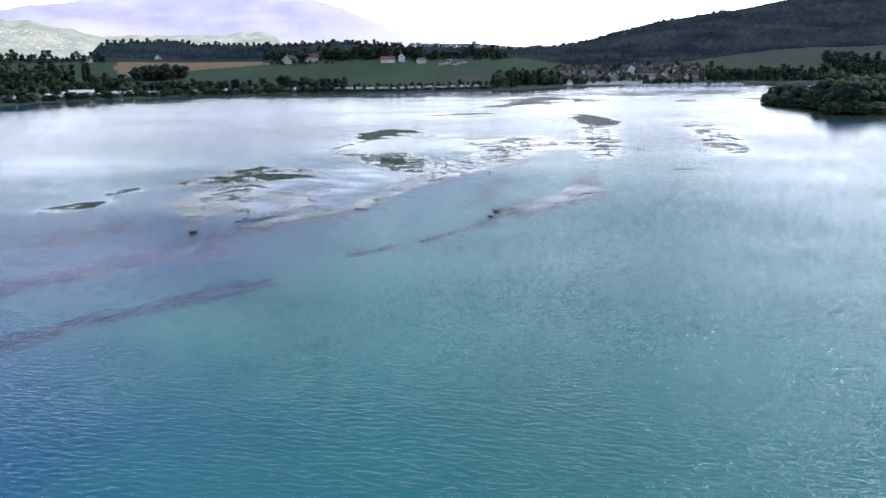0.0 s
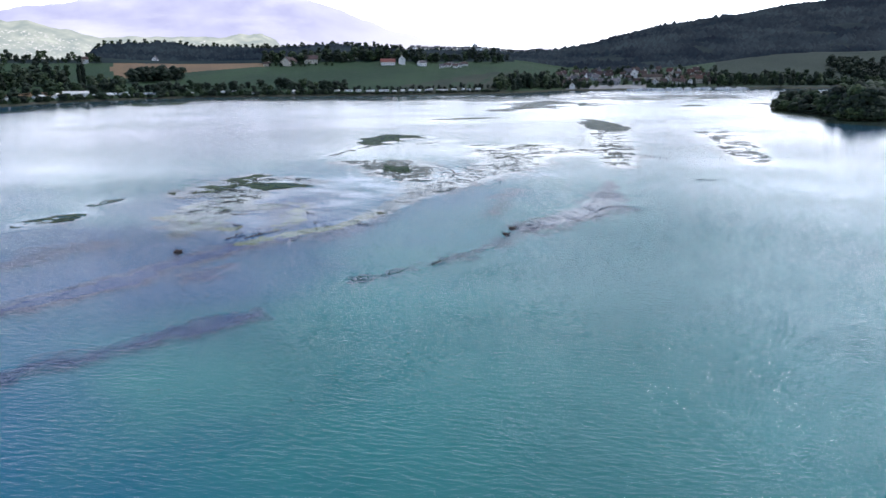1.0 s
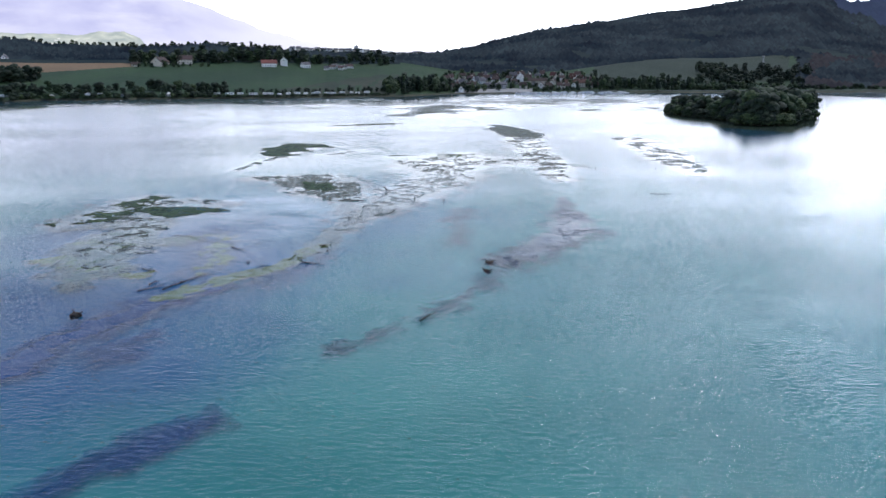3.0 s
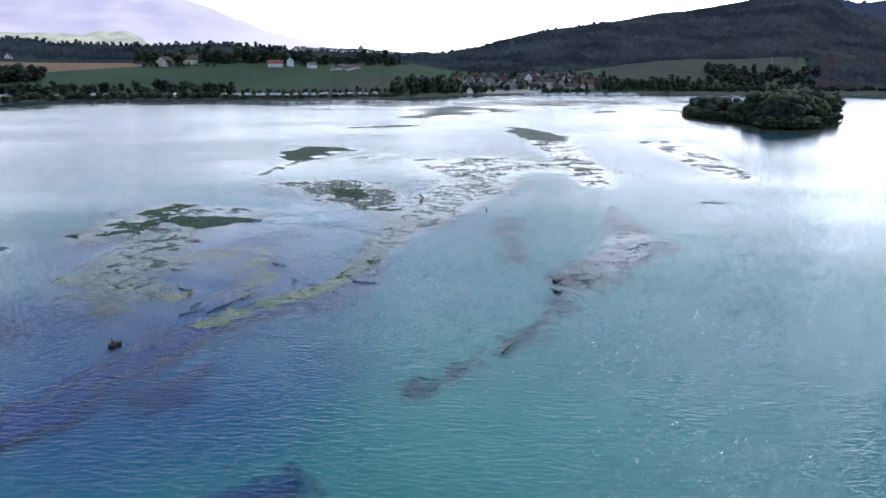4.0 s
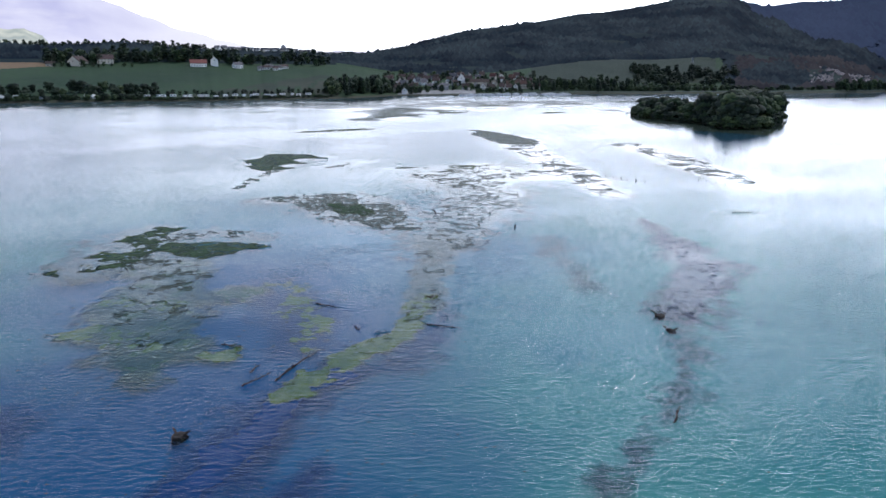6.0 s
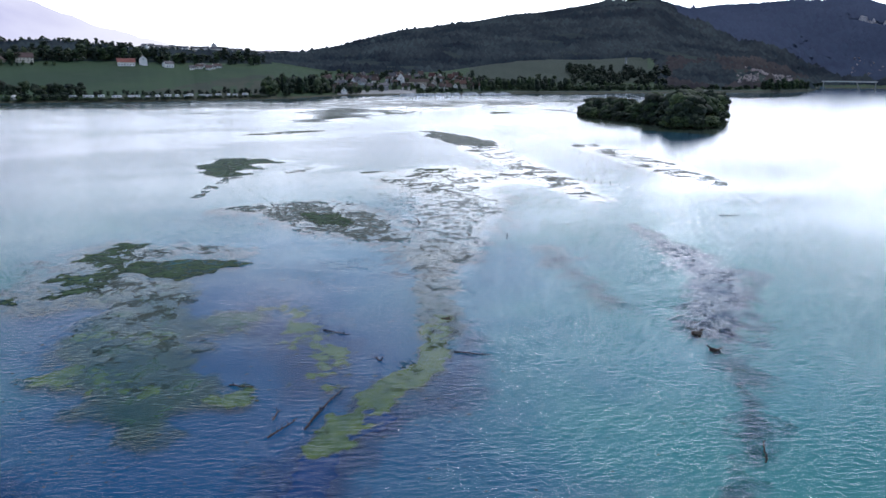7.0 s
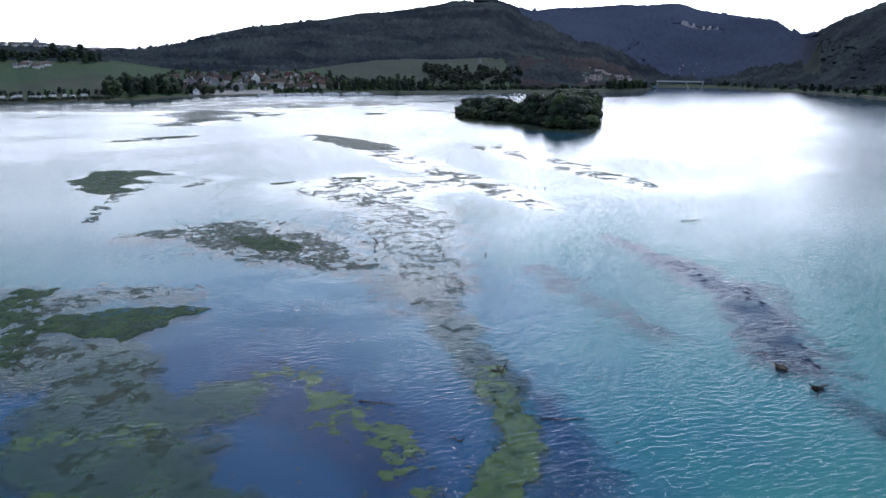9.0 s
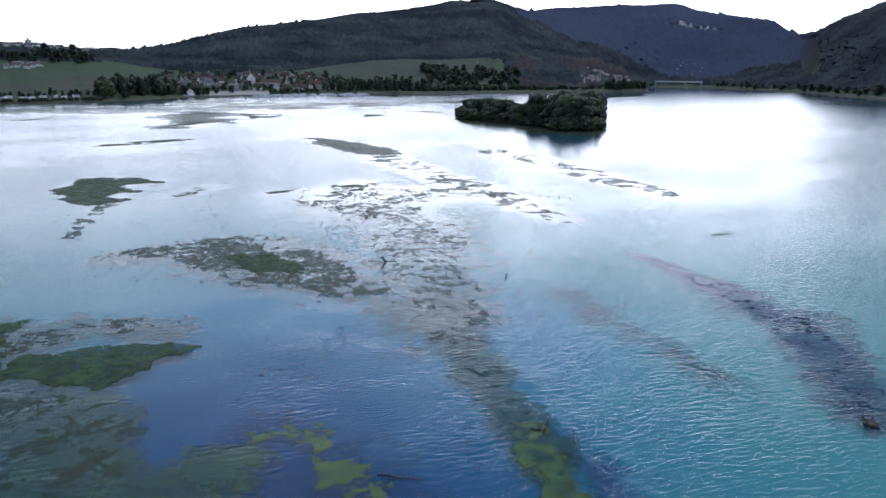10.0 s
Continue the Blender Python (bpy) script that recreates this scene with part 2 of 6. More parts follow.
WEEDF = material("grey_weed_film", (0.050, 0.085, 0.062), (0.085, 0.105, 0.080), 0.18, 0.8, bump=0.1, bump_scale=1.3, third=(0.030, 0.055, 0.040), spec=0.0, soft=True, lacy=0.45, lace=0.35)
LEAFBIT = material("drifting_leaves", (0.03, 0.05, 0.022), (0.05, 0.05, 0.03), 0.3, 0.7, island=0.4)


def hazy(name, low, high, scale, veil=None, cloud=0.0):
    """Distance with bright haze painted into its colour, which it gives off as a glow."""
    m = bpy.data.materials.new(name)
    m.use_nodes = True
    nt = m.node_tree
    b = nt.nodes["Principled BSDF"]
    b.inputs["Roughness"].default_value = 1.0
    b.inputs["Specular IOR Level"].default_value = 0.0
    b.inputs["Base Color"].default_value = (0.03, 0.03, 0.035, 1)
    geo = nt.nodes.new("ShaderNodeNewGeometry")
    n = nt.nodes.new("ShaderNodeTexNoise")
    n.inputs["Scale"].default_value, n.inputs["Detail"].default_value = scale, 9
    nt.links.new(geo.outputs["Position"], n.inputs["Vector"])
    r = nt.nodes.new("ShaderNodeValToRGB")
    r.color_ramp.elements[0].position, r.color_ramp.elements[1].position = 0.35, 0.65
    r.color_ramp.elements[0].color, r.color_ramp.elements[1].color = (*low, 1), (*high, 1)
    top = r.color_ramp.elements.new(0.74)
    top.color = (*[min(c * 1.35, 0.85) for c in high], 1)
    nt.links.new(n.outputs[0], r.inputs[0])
    # the painted haze thickens downwards
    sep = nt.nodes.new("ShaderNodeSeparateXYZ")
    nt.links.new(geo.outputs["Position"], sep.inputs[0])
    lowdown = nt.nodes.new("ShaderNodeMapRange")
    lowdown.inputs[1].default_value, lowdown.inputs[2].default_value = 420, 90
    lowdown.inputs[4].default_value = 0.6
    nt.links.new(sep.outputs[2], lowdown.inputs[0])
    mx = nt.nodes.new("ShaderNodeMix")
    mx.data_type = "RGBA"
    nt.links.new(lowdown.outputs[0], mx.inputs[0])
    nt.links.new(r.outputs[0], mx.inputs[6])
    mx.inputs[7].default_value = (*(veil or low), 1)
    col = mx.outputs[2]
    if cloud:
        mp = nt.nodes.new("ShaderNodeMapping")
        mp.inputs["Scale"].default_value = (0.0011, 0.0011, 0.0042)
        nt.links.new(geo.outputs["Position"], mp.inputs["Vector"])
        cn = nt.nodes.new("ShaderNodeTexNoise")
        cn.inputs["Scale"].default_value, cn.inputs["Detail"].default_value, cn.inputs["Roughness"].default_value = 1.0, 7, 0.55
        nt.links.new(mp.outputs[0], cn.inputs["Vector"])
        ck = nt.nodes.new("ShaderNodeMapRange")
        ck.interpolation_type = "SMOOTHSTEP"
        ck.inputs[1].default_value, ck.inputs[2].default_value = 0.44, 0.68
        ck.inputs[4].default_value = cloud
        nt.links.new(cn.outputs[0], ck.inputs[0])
        # painted haze swallows the eastern shoulder
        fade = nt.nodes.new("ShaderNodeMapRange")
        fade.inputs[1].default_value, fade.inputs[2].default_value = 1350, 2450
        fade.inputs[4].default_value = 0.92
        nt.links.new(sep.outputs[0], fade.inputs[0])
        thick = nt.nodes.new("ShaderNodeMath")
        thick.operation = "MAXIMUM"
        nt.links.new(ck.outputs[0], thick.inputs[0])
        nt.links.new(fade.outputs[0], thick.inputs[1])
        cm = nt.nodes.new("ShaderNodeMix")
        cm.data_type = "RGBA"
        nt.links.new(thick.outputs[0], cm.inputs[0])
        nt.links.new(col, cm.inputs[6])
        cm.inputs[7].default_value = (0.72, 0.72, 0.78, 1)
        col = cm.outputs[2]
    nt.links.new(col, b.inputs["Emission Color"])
    b.inputs["Emission Strength"].default_value = 1.0
    return m


# pale and lavender tints: haze painted into colours that glow
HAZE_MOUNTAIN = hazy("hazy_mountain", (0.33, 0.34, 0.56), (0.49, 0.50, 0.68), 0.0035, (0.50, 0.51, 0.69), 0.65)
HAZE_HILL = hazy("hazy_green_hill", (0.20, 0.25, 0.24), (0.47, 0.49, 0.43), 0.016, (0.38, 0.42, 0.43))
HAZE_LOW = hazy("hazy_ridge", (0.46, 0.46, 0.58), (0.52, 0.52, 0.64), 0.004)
HAZE_WHITE = hazy("hazy_white_walls", (0.52, 0.52, 0.54), (0.70, 0.70, 0.71), 0.01)


def water_material():
    m = bpy.data.materials.new("lake_water")
    m.use_nodes = True
    nt = m.node_tree
    nt.nodes.clear()
    out = nt.nodes.new("ShaderNodeOutputMaterial")
    geo = nt.nodes.new("ShaderNodeNewGeometry")

    def wave(scale, stretch, turn, detail):
        rot = nt.nodes.new("ShaderNodeMapping")
        rot.inputs["Rotation"].default_value = (0, 0, radians(turn))
        nt.links.new(geo.outputs["Position"], rot.inputs["Vector"])
        mp = nt.nodes.new("ShaderNodeMapping")
        mp.inputs["Scale"].default_value = (stretch, 1, 1)
        nt.links.new(rot.outputs[0], mp.inputs["Vector"])
        n = nt.nodes.new("ShaderNodeTexNoise")
        n.inputs["Scale"].default_value, n.inputs["Detail"].default_value = scale, detail
        nt.links.new(mp.outputs[0], n.inputs["Vector"])
        return n.outputs[0]

    ripple = wave(1.75, 0.42, 42, 3)
    chop = wave(0.33, 0.5, 50, 2)
    add = nt.nodes.new("ShaderNodeMath")
    add.operation = "MULTIPLY_ADD"
    nt.links.new(chop, add.inputs[0])
    add.inputs[1].default_value = 0.14
    nt.links.new(ripple, add.inputs[2])
    # calm slicks, wind lanes, and shelter round the weeds
    lane = wave(0.018, 0.45, 30, 4)
    amp = nt.nodes.new("ShaderNodeMapRange")
    amp.inputs[1].default_value, amp.inputs[2].default_value = 0.38, 0.56
    amp.inputs[3].default_value, amp.inputs[4].default_value = 0.6, 1.0
    nt.links.new(lane, amp.inputs[0])
    at = nt.nodes.new("ShaderNodeAttribute")
    at.attribute_name = "calm"
    sh = nt.nodes.new("ShaderNodeMapRange")
    sh.inputs[3].default_value, sh.inputs[4].default_value = 1.0, 0.24
    broken = wave(0.13, 0.6, 55, 5)
    shelter = nt.nodes.new("ShaderNodeMapRange")
    shelter.inputs[1].default_value, shelter.inputs[2].default_value = 0.38, 0.60
    shelter.inputs[3].default_value = 0.4
    nt.links.new(broken, shelter.inputs[0])
    shelter2 = nt.nodes.new("ShaderNodeMath")
    shelter2.operation = "MULTIPLY"
    nt.links.new(at.outputs["Fac"], shelter2.inputs[0])
    nt.links.new(shelter.outputs[0], shelter2.inputs[1])
    nt.links.new(shelter2.outputs[0], sh.inputs[0])
    both = nt.nodes.new("ShaderNodeMath")
    both.operation = "MULTIPLY"
    nt.links.new(amp.outputs[0], both.inputs[0])
    nt.links.new(sh.outputs[0], both.inputs[1])
    bp = nt.nodes.new("ShaderNodeBump")
    bp.inputs["Distance"].default_value = 0.22
    # the wind dies away over the far lake
    gone = nt.nodes.new("ShaderNodeVectorMath")
    gone.operation = "DISTANCE"
    nt.links.new(geo.outputs["Position"], gone.inputs[0])
    gone.inputs[1].default_value = (40, 100, 0)
    lull = nt.nodes.new("ShaderNodeMapRange")
    lull.inputs[1].default_value, lull.inputs[2].default_value = 65, 190
    lull.inputs[3].default_value, lull.inputs[4].default_value = 1.0, 0.30
    nt.links.new(gone.outputs["Value"], lull.inputs[0])
    wind = nt.nodes.new("ShaderNodeMath")
    wind.operation = "MULTIPLY"
    nt.links.new(both.outputs[0], wind.inputs[0])
    nt.links.new(lull.outputs[0], wind.inputs[1])
    nt.links.new(wind.outputs[0], bp.inputs["Strength"])
    nt.links.new(add.outputs[0], bp.inputs["Height"])
    # far out the steep fronts of the waves lean to the south-west
    lean = nt.nodes.new("ShaderNodeMapRange")
    lean.inputs[1].default_value, lean.inputs[2].default_value = 220, 460
    nt.links.new(gone.outputs["Value"], lean.inputs[0])
    push = nt.nodes.new("ShaderNodeVectorMath")
    push.operation = "SCALE"
    push.inputs[0].default_value = (-0.036, -0.022, 0.0)
    lee = nt.nodes.new("ShaderNodeAttribute")
    lee.attribute_name = "lee"
    open_water = nt.nodes.new("ShaderNodeMath")
    open_water.operation = "MULTIPLY_ADD"
    nt.links.new(lee.outputs["Fac"], open_water.inputs[0])
    nt.links.new(lean.outputs[0], open_water.inputs[2])
    open_water.inputs[1].default_value = -1.0
    open_water.use_clamp = True
    nt.links.new(open_water.outputs[0], push.inputs["Scale"])
    tilt = nt.nodes.new("ShaderNodeVectorMath")
    tilt.operation = "ADD"
    nt.links.new(bp.outputs[0], tilt.inputs[0])
    nt.links.new(push.outputs[0], tilt.inputs[1])
    front = nt.nodes.new("ShaderNodeVectorMath")
    front.operation = "NORMALIZE"
    nt.links.new(tilt.outputs[0], front.inputs[0])
    gl = nt.nodes.new("ShaderNodeBsdfGlossy")
    ro = nt.nodes.new("ShaderNodeMapRange")
    ro.inputs[3].default_value, ro.inputs[4].default_value = 0.04, 0.09
    nt.links.new(both.outputs[0], ro.inputs[0])
    nt.links.new(ro.outputs[0], gl.inputs["Roughness"])
    gl.inputs["Color"].default_value = (0.97, 0.98, 1.0, 1)
    nt.links.new(front.outputs[0], gl.inputs["Normal"])
    crisp = nt.nodes.new("ShaderNodeBsdfGlossy")
    crisp.inputs["Roughness"].default_value = 0.05
    crisp.inputs["Color"].default_value = (0.97, 0.98, 1.0, 1)
    nt.links.new(front.outputs[0], crisp.inputs["Normal"])
    sheen = nt.nodes.new("ShaderNodeMixShader")
    sheen.inputs[0].default_value = 0.6
    nt.links.new(gl.outputs[0], sheen.inputs[1])
    nt.links.new(crisp.outputs[0], sheen.inputs[2])
    tr = nt.nodes.new("ShaderNodeBsdfTransparent")
    tr.inputs["Color"].default_value = (0.76, 0.92, 0.97, 1)
    fr = nt.nodes.new("ShaderNodeFresnel")
    fr.inputs["IOR"].default_value = 1.33
    nt.links.new(bp.outputs[0], fr.inputs["Normal"])
    mx = nt.nodes.new("ShaderNodeMixShader")
    nt.links.new(fr.outputs[0], mx.inputs[0])
    nt.links.new(tr.outputs[0], mx.inputs[1])
    nt.links.new(sheen.outputs[0], mx.inputs[2])
    nt.links.new(mx.outputs[0], out.inputs[0])
    return m


def bed_material():
    """Milky turquoise marl, dark mud basins under the weeds, and painted blue sky reflection."""
    m = bpy.data.materials.new("lake_bed")
    m.use_nodes = True
    nt = m.node_tree
    b = nt.nodes["Principled BSDF"]
    b.inputs["Roughness"].default_value = 1.0
    b.inputs["Specular IOR Level"].default_value = 0.0
    geo = nt.nodes.new("ShaderNodeNewGeometry")
    n = nt.nodes.new("ShaderNodeTexNoise")
    n.inputs["Scale"].default_value, n.inputs["Detail"].default_value = 0.03, 5
    nt.links.new(geo.outputs["Position"], n.inputs["Vector"])
    r = nt.nodes.new("ShaderNodeValToRGB")
    r.color_ramp.elements[0].position, r.color_ramp.elements[1].position = 0.35, 0.65
    r.color_ramp.elements[0].color, r.color_ramp.elements[1].color = (0.044, 0.220, 0.202, 1), (0.070, 0.285, 0.256, 1)
    nt.links.new(n.outputs[0], r.inputs[0])
    col = r.outputs[0]
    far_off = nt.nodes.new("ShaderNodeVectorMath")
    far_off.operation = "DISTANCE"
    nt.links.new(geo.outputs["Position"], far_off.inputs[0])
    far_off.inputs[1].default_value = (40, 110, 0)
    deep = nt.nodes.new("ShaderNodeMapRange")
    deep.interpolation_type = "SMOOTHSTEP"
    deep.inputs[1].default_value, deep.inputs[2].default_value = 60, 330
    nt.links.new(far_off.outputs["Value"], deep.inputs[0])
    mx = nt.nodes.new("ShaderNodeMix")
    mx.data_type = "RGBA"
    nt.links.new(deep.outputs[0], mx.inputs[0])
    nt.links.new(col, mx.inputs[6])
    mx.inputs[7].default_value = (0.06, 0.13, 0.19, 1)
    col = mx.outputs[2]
    # the blue of reflected sky, painted into the bed towards the west
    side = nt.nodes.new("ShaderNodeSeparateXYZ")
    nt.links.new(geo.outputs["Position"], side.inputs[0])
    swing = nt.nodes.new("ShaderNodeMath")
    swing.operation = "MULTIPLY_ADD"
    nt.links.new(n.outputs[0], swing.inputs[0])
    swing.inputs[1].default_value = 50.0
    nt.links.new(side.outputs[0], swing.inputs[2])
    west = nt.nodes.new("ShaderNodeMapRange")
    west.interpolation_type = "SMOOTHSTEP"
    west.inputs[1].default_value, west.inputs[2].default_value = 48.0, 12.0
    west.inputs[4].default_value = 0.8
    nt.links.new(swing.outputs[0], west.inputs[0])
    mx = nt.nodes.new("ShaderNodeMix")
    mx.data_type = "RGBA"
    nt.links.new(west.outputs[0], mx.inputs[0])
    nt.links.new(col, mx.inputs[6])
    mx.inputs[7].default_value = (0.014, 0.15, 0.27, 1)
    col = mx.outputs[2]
    # the bluest basins hold reflected sky in their colour, besides dark mud
    for cx, cy, lx, ly, turn, shade in ((95, 160, 55, 40, 35, (0.055, 0.265, 0.255)), (95, 210, 40, 60, -35, (0.020, 0.20, 0.30)), (16, 150, 36, 32, 0, (0.008, 0.10, 0.22)), (44, 186, 36, 42, -30, (0.008, 0.080, 0.190))):
        mp = nt.nodes.new("ShaderNodeMapping")
        mp.vector_type = "TEXTURE"
        mp.inputs["Location"].default_value = (cx, cy, 0)
        mp.inputs["Rotation"].default_value = (0, 0, radians(turn))
        mp.inputs["Scale"].default_value = (lx, ly, 1000)
        nt.links.new(geo.outputs["Position"], mp.inputs["Vector"])
        ln = nt.nodes.new("ShaderNodeVectorMath")
        ln.operation = "LENGTH"
        nt.links.new(mp.outputs[0], ln.inputs[0])
        ad = nt.nodes.new("ShaderNodeMath")
        ad.operation = "MULTIPLY_ADD"
        nt.links.new(n.outputs[0], ad.inputs[0])
        ad.inputs[1].default_value = 1.4
        nt.links.new(ln.outputs["Value"], ad.inputs[2])
        k = nt.nodes.new("ShaderNodeMapRange")
        k.interpolation_type = "SMOOTHSTEP"
        k.inputs[1].default_value, k.inputs[2].default_value = 1.0, 2.3
        k.inputs[3].default_value, k.inputs[4].default_value = 1.0, 0.0
        nt.links.new(ad.outputs[0], k.inputs[0])
        mx = nt.nodes.new("ShaderNodeMix")
        mx.data_type = "RGBA"
        nt.links.new(k.outputs[0], mx.inputs[0])
        nt.links.new(col, mx.inputs[6])
        mx.inputs[7].default_value = (*shade, 1)
        col = mx.outputs[2]
    nt.links.new(col, b.inputs["Base Color"])
    return m


WATER = water_material()
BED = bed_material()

# ---- mesh helpers ----


def fast_mesh(name, verts, faces):
    """A mesh from arrays: verts (n, 3), faces (m, 3 or 4)."""
    verts, faces = np.asarray(verts, np.float32), np.asarray(faces, np.int32)
    me = bpy.data.meshes.new(name)
    k = faces.shape[1]
    me.vertices.add(len(verts))
    me.vertices.foreach_set("co", verts.ravel())
    me.loops.add(faces.size)
    me.loops.foreach_set("vertex_index", faces.ravel())
    me.polygons.add(len(faces))
    me.polygons.foreach_set("loop_start", np.arange(len(faces), dtype=np.int32) * k)
    me.update(calc_edges=True)
    me.validate()
    return me


def smooth(me):
    me.polygons.foreach_set("use_smooth", np.ones(len(me.polygons), bool))
    return me


def put(name, me, mat, parent=None, m=None, label=""):
    """Links a mesh as one object, as a thing or as a part under parent."""
    if mat is not None and not me.materials:
        me.materials.append(mat)
    ob = new(name, me)
    if parent is not None:
        ob.parent = parent
    if m is not None:
        ob.matrix_basis = m
    if label:
        ob["label"] = label
    return ob


def part(name, bm, mat, parent, label=""):
    me = bpy.data.meshes.new(name)
    bm.to_mesh(me)
    bm.free()
    return put(name, me, mat, parent, None, label)


def box(bm, x, y, z, sx, sy, sz, bevel=0.0, turn=0.0):
    """Adds a box whose base centre is at x, y, z."""
    made = bmesh.ops.create_cube(bm, size=1.0, matrix=pose(x, y, z + sz / 2, 0, 0, turn) @ Matrix.Diagonal((sx, sy, sz, 1)))
    if bevel:
        edges = {e for v in made["verts"] for e in v.link_edges}
        bmesh.ops.bevel(bm, geom=list(edges), offset=bevel, segments=2, affect="EDGES")
    return bm


def rod(bm, a, b, r0, r1, sides=7):
    """Adds a tapered rod from a to b."""
    a, b = Vector(a), Vector(b)
    way = b - a
    m = Matrix.Translation((a + b) / 2) @ way.to_track_quat("Z", "Y").to_matrix().to_4x4()
    bmesh.ops.create_cone(bm, cap_ends=True, segments=sides, radius1=r0, radius2=r1, depth=way.length, matrix=m)
    return bm


def tube(bm, pts, radii, sides=8):
    """Adds one bent tapered tube along points."""
    rings = []
    for i, p in enumerate(pts):
        way = (pts[min(i + 1, len(pts) - 1)] - pts[max(i - 1, 0)]).normalized()
        u = way.orthogonal().normalized()
        v = way.cross(u)
        rings.append([bm.verts.new(p + (u * math.cos(a) + v * math.sin(a)) * radii[i]) for a in (2 * math.pi * k / sides for k in range(sides))])
    for a, b in zip(rings, rings[1:]):
        for k in range(sides):
            bm.faces.new((a[k], a[(k + 1) % sides], b[(k + 1) % sides], b[k]))
    bm.faces.new(rings[0][::-1])
    bm.faces.new(rings[-1])
    bmesh.ops.recalc_face_normals(bm, faces=bm.faces)
    return bm


def grain(x, y, seed=0):
    """Smooth value noise over arrays, 0 to 1."""
    x, y = np.asarray(x, float), np.asarray(y, float)
    i, j = np.floor(x).astype(np.int64), np.floor(y).astype(np.int64)
    u, v = x - i, y - j
    u, v = u * u * (3 - 2 * u), v * v * (3 - 2 * v)

    def h(a, b):
        k = (a * 374761393 + b * 668265263 + seed * 982451653) & 0x7FFFFFFF
        k = ((k ^ (k >> 13)) * 1274126177) & 0x7FFFFFFF
        return ((k ^ (k >> 16)) & 0xFFFF) / 65535.0

    return (h(i, j) * (1 - u) + h(i + 1, j) * u) * (1 - v) + (h(i, j + 1) * (1 - u) + h(i + 1, j + 1) * u) * v


def fbm(x, y, seed=0, octaves=4):
    total, size = 0, 0
    for o in range(octaves):
        total = total + grain(np.asarray(x) * 2 ** o, np.asarray(y) * 2 ** o, seed + o * 17) * 0.5 ** o
        size += 0.5 ** o
    return total / size


# ---- the plan: directions in degrees from north round the middle of the walk, distances in metres ----
MX, MY = 0.0, 80.0
CLIFF_R = 2605.0
SHORE_AZ = [-180, -120, -60, -8, -2, 2, 6, 12, 28, 37, 41, 45, 52, 61, 68, 74.6, 76.0, 76.8, 80, 83, 86, 91, 105, 130, 180]
SHORE_R = [500, 600, 620, 640, 680, 748, 779, 817, 822, 880, 960, 1005, 1077, 1165, 1287, 1470, 1545, 1900, 1960, 1850, 1640, 1240, 800, 600, 500]
CREST_AZ = [-180, -60, -10, 4, 6, 10.5, 12, 19, 21.5, 25, 28.5, 33, 36.5, 39.5, 42, 43.7, 45.3, 46.7, 48.5, 50, 52, 55.5, 57.8, 59, 62, 65, 67.8, 70.8, 74.8, 78.7, 80.3, 82.8, 85.2, 86.6, 87.4, 89, 91, 100, 130, 180]
CREST_EL = [1.25, 1.25, 0.45, 0.45, 1.35, 1.45, 1.25, 1.55, 1.7, 1.45, 1.05, 1, 0.75, 1, 1.62, 2.07, 2.52, 2.87, 3.22, 3.47, 3.72, 4.02, 4.37, 4.52, 4.87, 5.02, 4.27, 4.42, 4.69, 4.87, 4.37, 3.92, 3.52, 2.47, 3.02, 3.67, 4.27, 5.62, 4.62, 1.32]
RIDGE_AZ = [-180, 28, 34, 42, 50, 62, 66, 71, 86, 87.5, 100, 180]
RIDGE_R = [1500, 1500, 1750, 1950, 2150, 2350, 2450, 3000, 3000, 2100, 1900, 1500]
APRON_AZ = [-180, 36, 41, 46, 50, 54, 58, 64, 68, 73.5, 77, 90, 180]
APRON_T = [320, 320, 230, 190, 230, 310, 380, 380, 280, 130, 70, 60, 320]
APRON_Z = [44, 44, 28, 25, 32, 46, 56, 58, 42, 24, 12, 15, 44]


def shore(az):
    az = np.asarray(az, float)
    return np.interp(az, SHORE_AZ, SHORE_R) + 14 * (grain(az * 0.9, 0, 5) - 0.5) + 6 * (grain(az * 4, 0, 6) - 0.5)


def land(az, t):
    """Height of the ground t metres behind the shore."""
    az, t = np.asarray(az, float), np.asarray(t, float)
    r = shore(az) + t
    t1, z1 = np.interp(az, APRON_AZ, APRON_T), np.interp(az, APRON_AZ, APRON_Z)
    rc = np.interp(az, RIDGE_AZ, RIDGE_R)
    zc = 33.6 + rc * np.tan(np.radians(np.interp(az, CREST_AZ, CREST_EL)))
    a = np.clip(t / t1, 0, 1)
    z = 1.2 + (z1 - 1.2) * (0.75 * a + 0.25 * a * a)
    r1 = np.interp(az, SHORE_AZ, SHORE_R) + t1 + np.interp(az, [72.4, 76.0, 76.8], [0, 370, 0])
    k = np.clip((r - r1) / np.maximum(rc - r1, 50), 0, 1)
    up = z1 + (zc - z1) * (0.55 * k + 0.45 * k * k * (3 - 2 * k))
    z = np.where(t > t1, up, z)
    past = np.clip((r - rc) / 900, 0, 1)
    z = z - past * past * (3 - 2 * past) * (zc - 20) * 0.8
    rough = np.clip(t / 300, 0, 1)
    x, y = MX + r * np.sin(np.radians(az)), MY + r * np.cos(np.radians(az))
    z = z + rough * (fbm(x / 240, y / 240, 3, 2) - 0.5) * np.clip(zc - 40, 4, 60) * 0.62 * np.where(t > t1, 1, 0.25)
    return np.where(t < 0, -0.3, z)


def spot(az, t):
    """The place on the ground at a direction, t metres behind the shore."""
    r = float(shore(az)) + t
    return MX + r * math.sin(radians(az)), MY + r * math.cos(radians(az)), float(land(az, t))

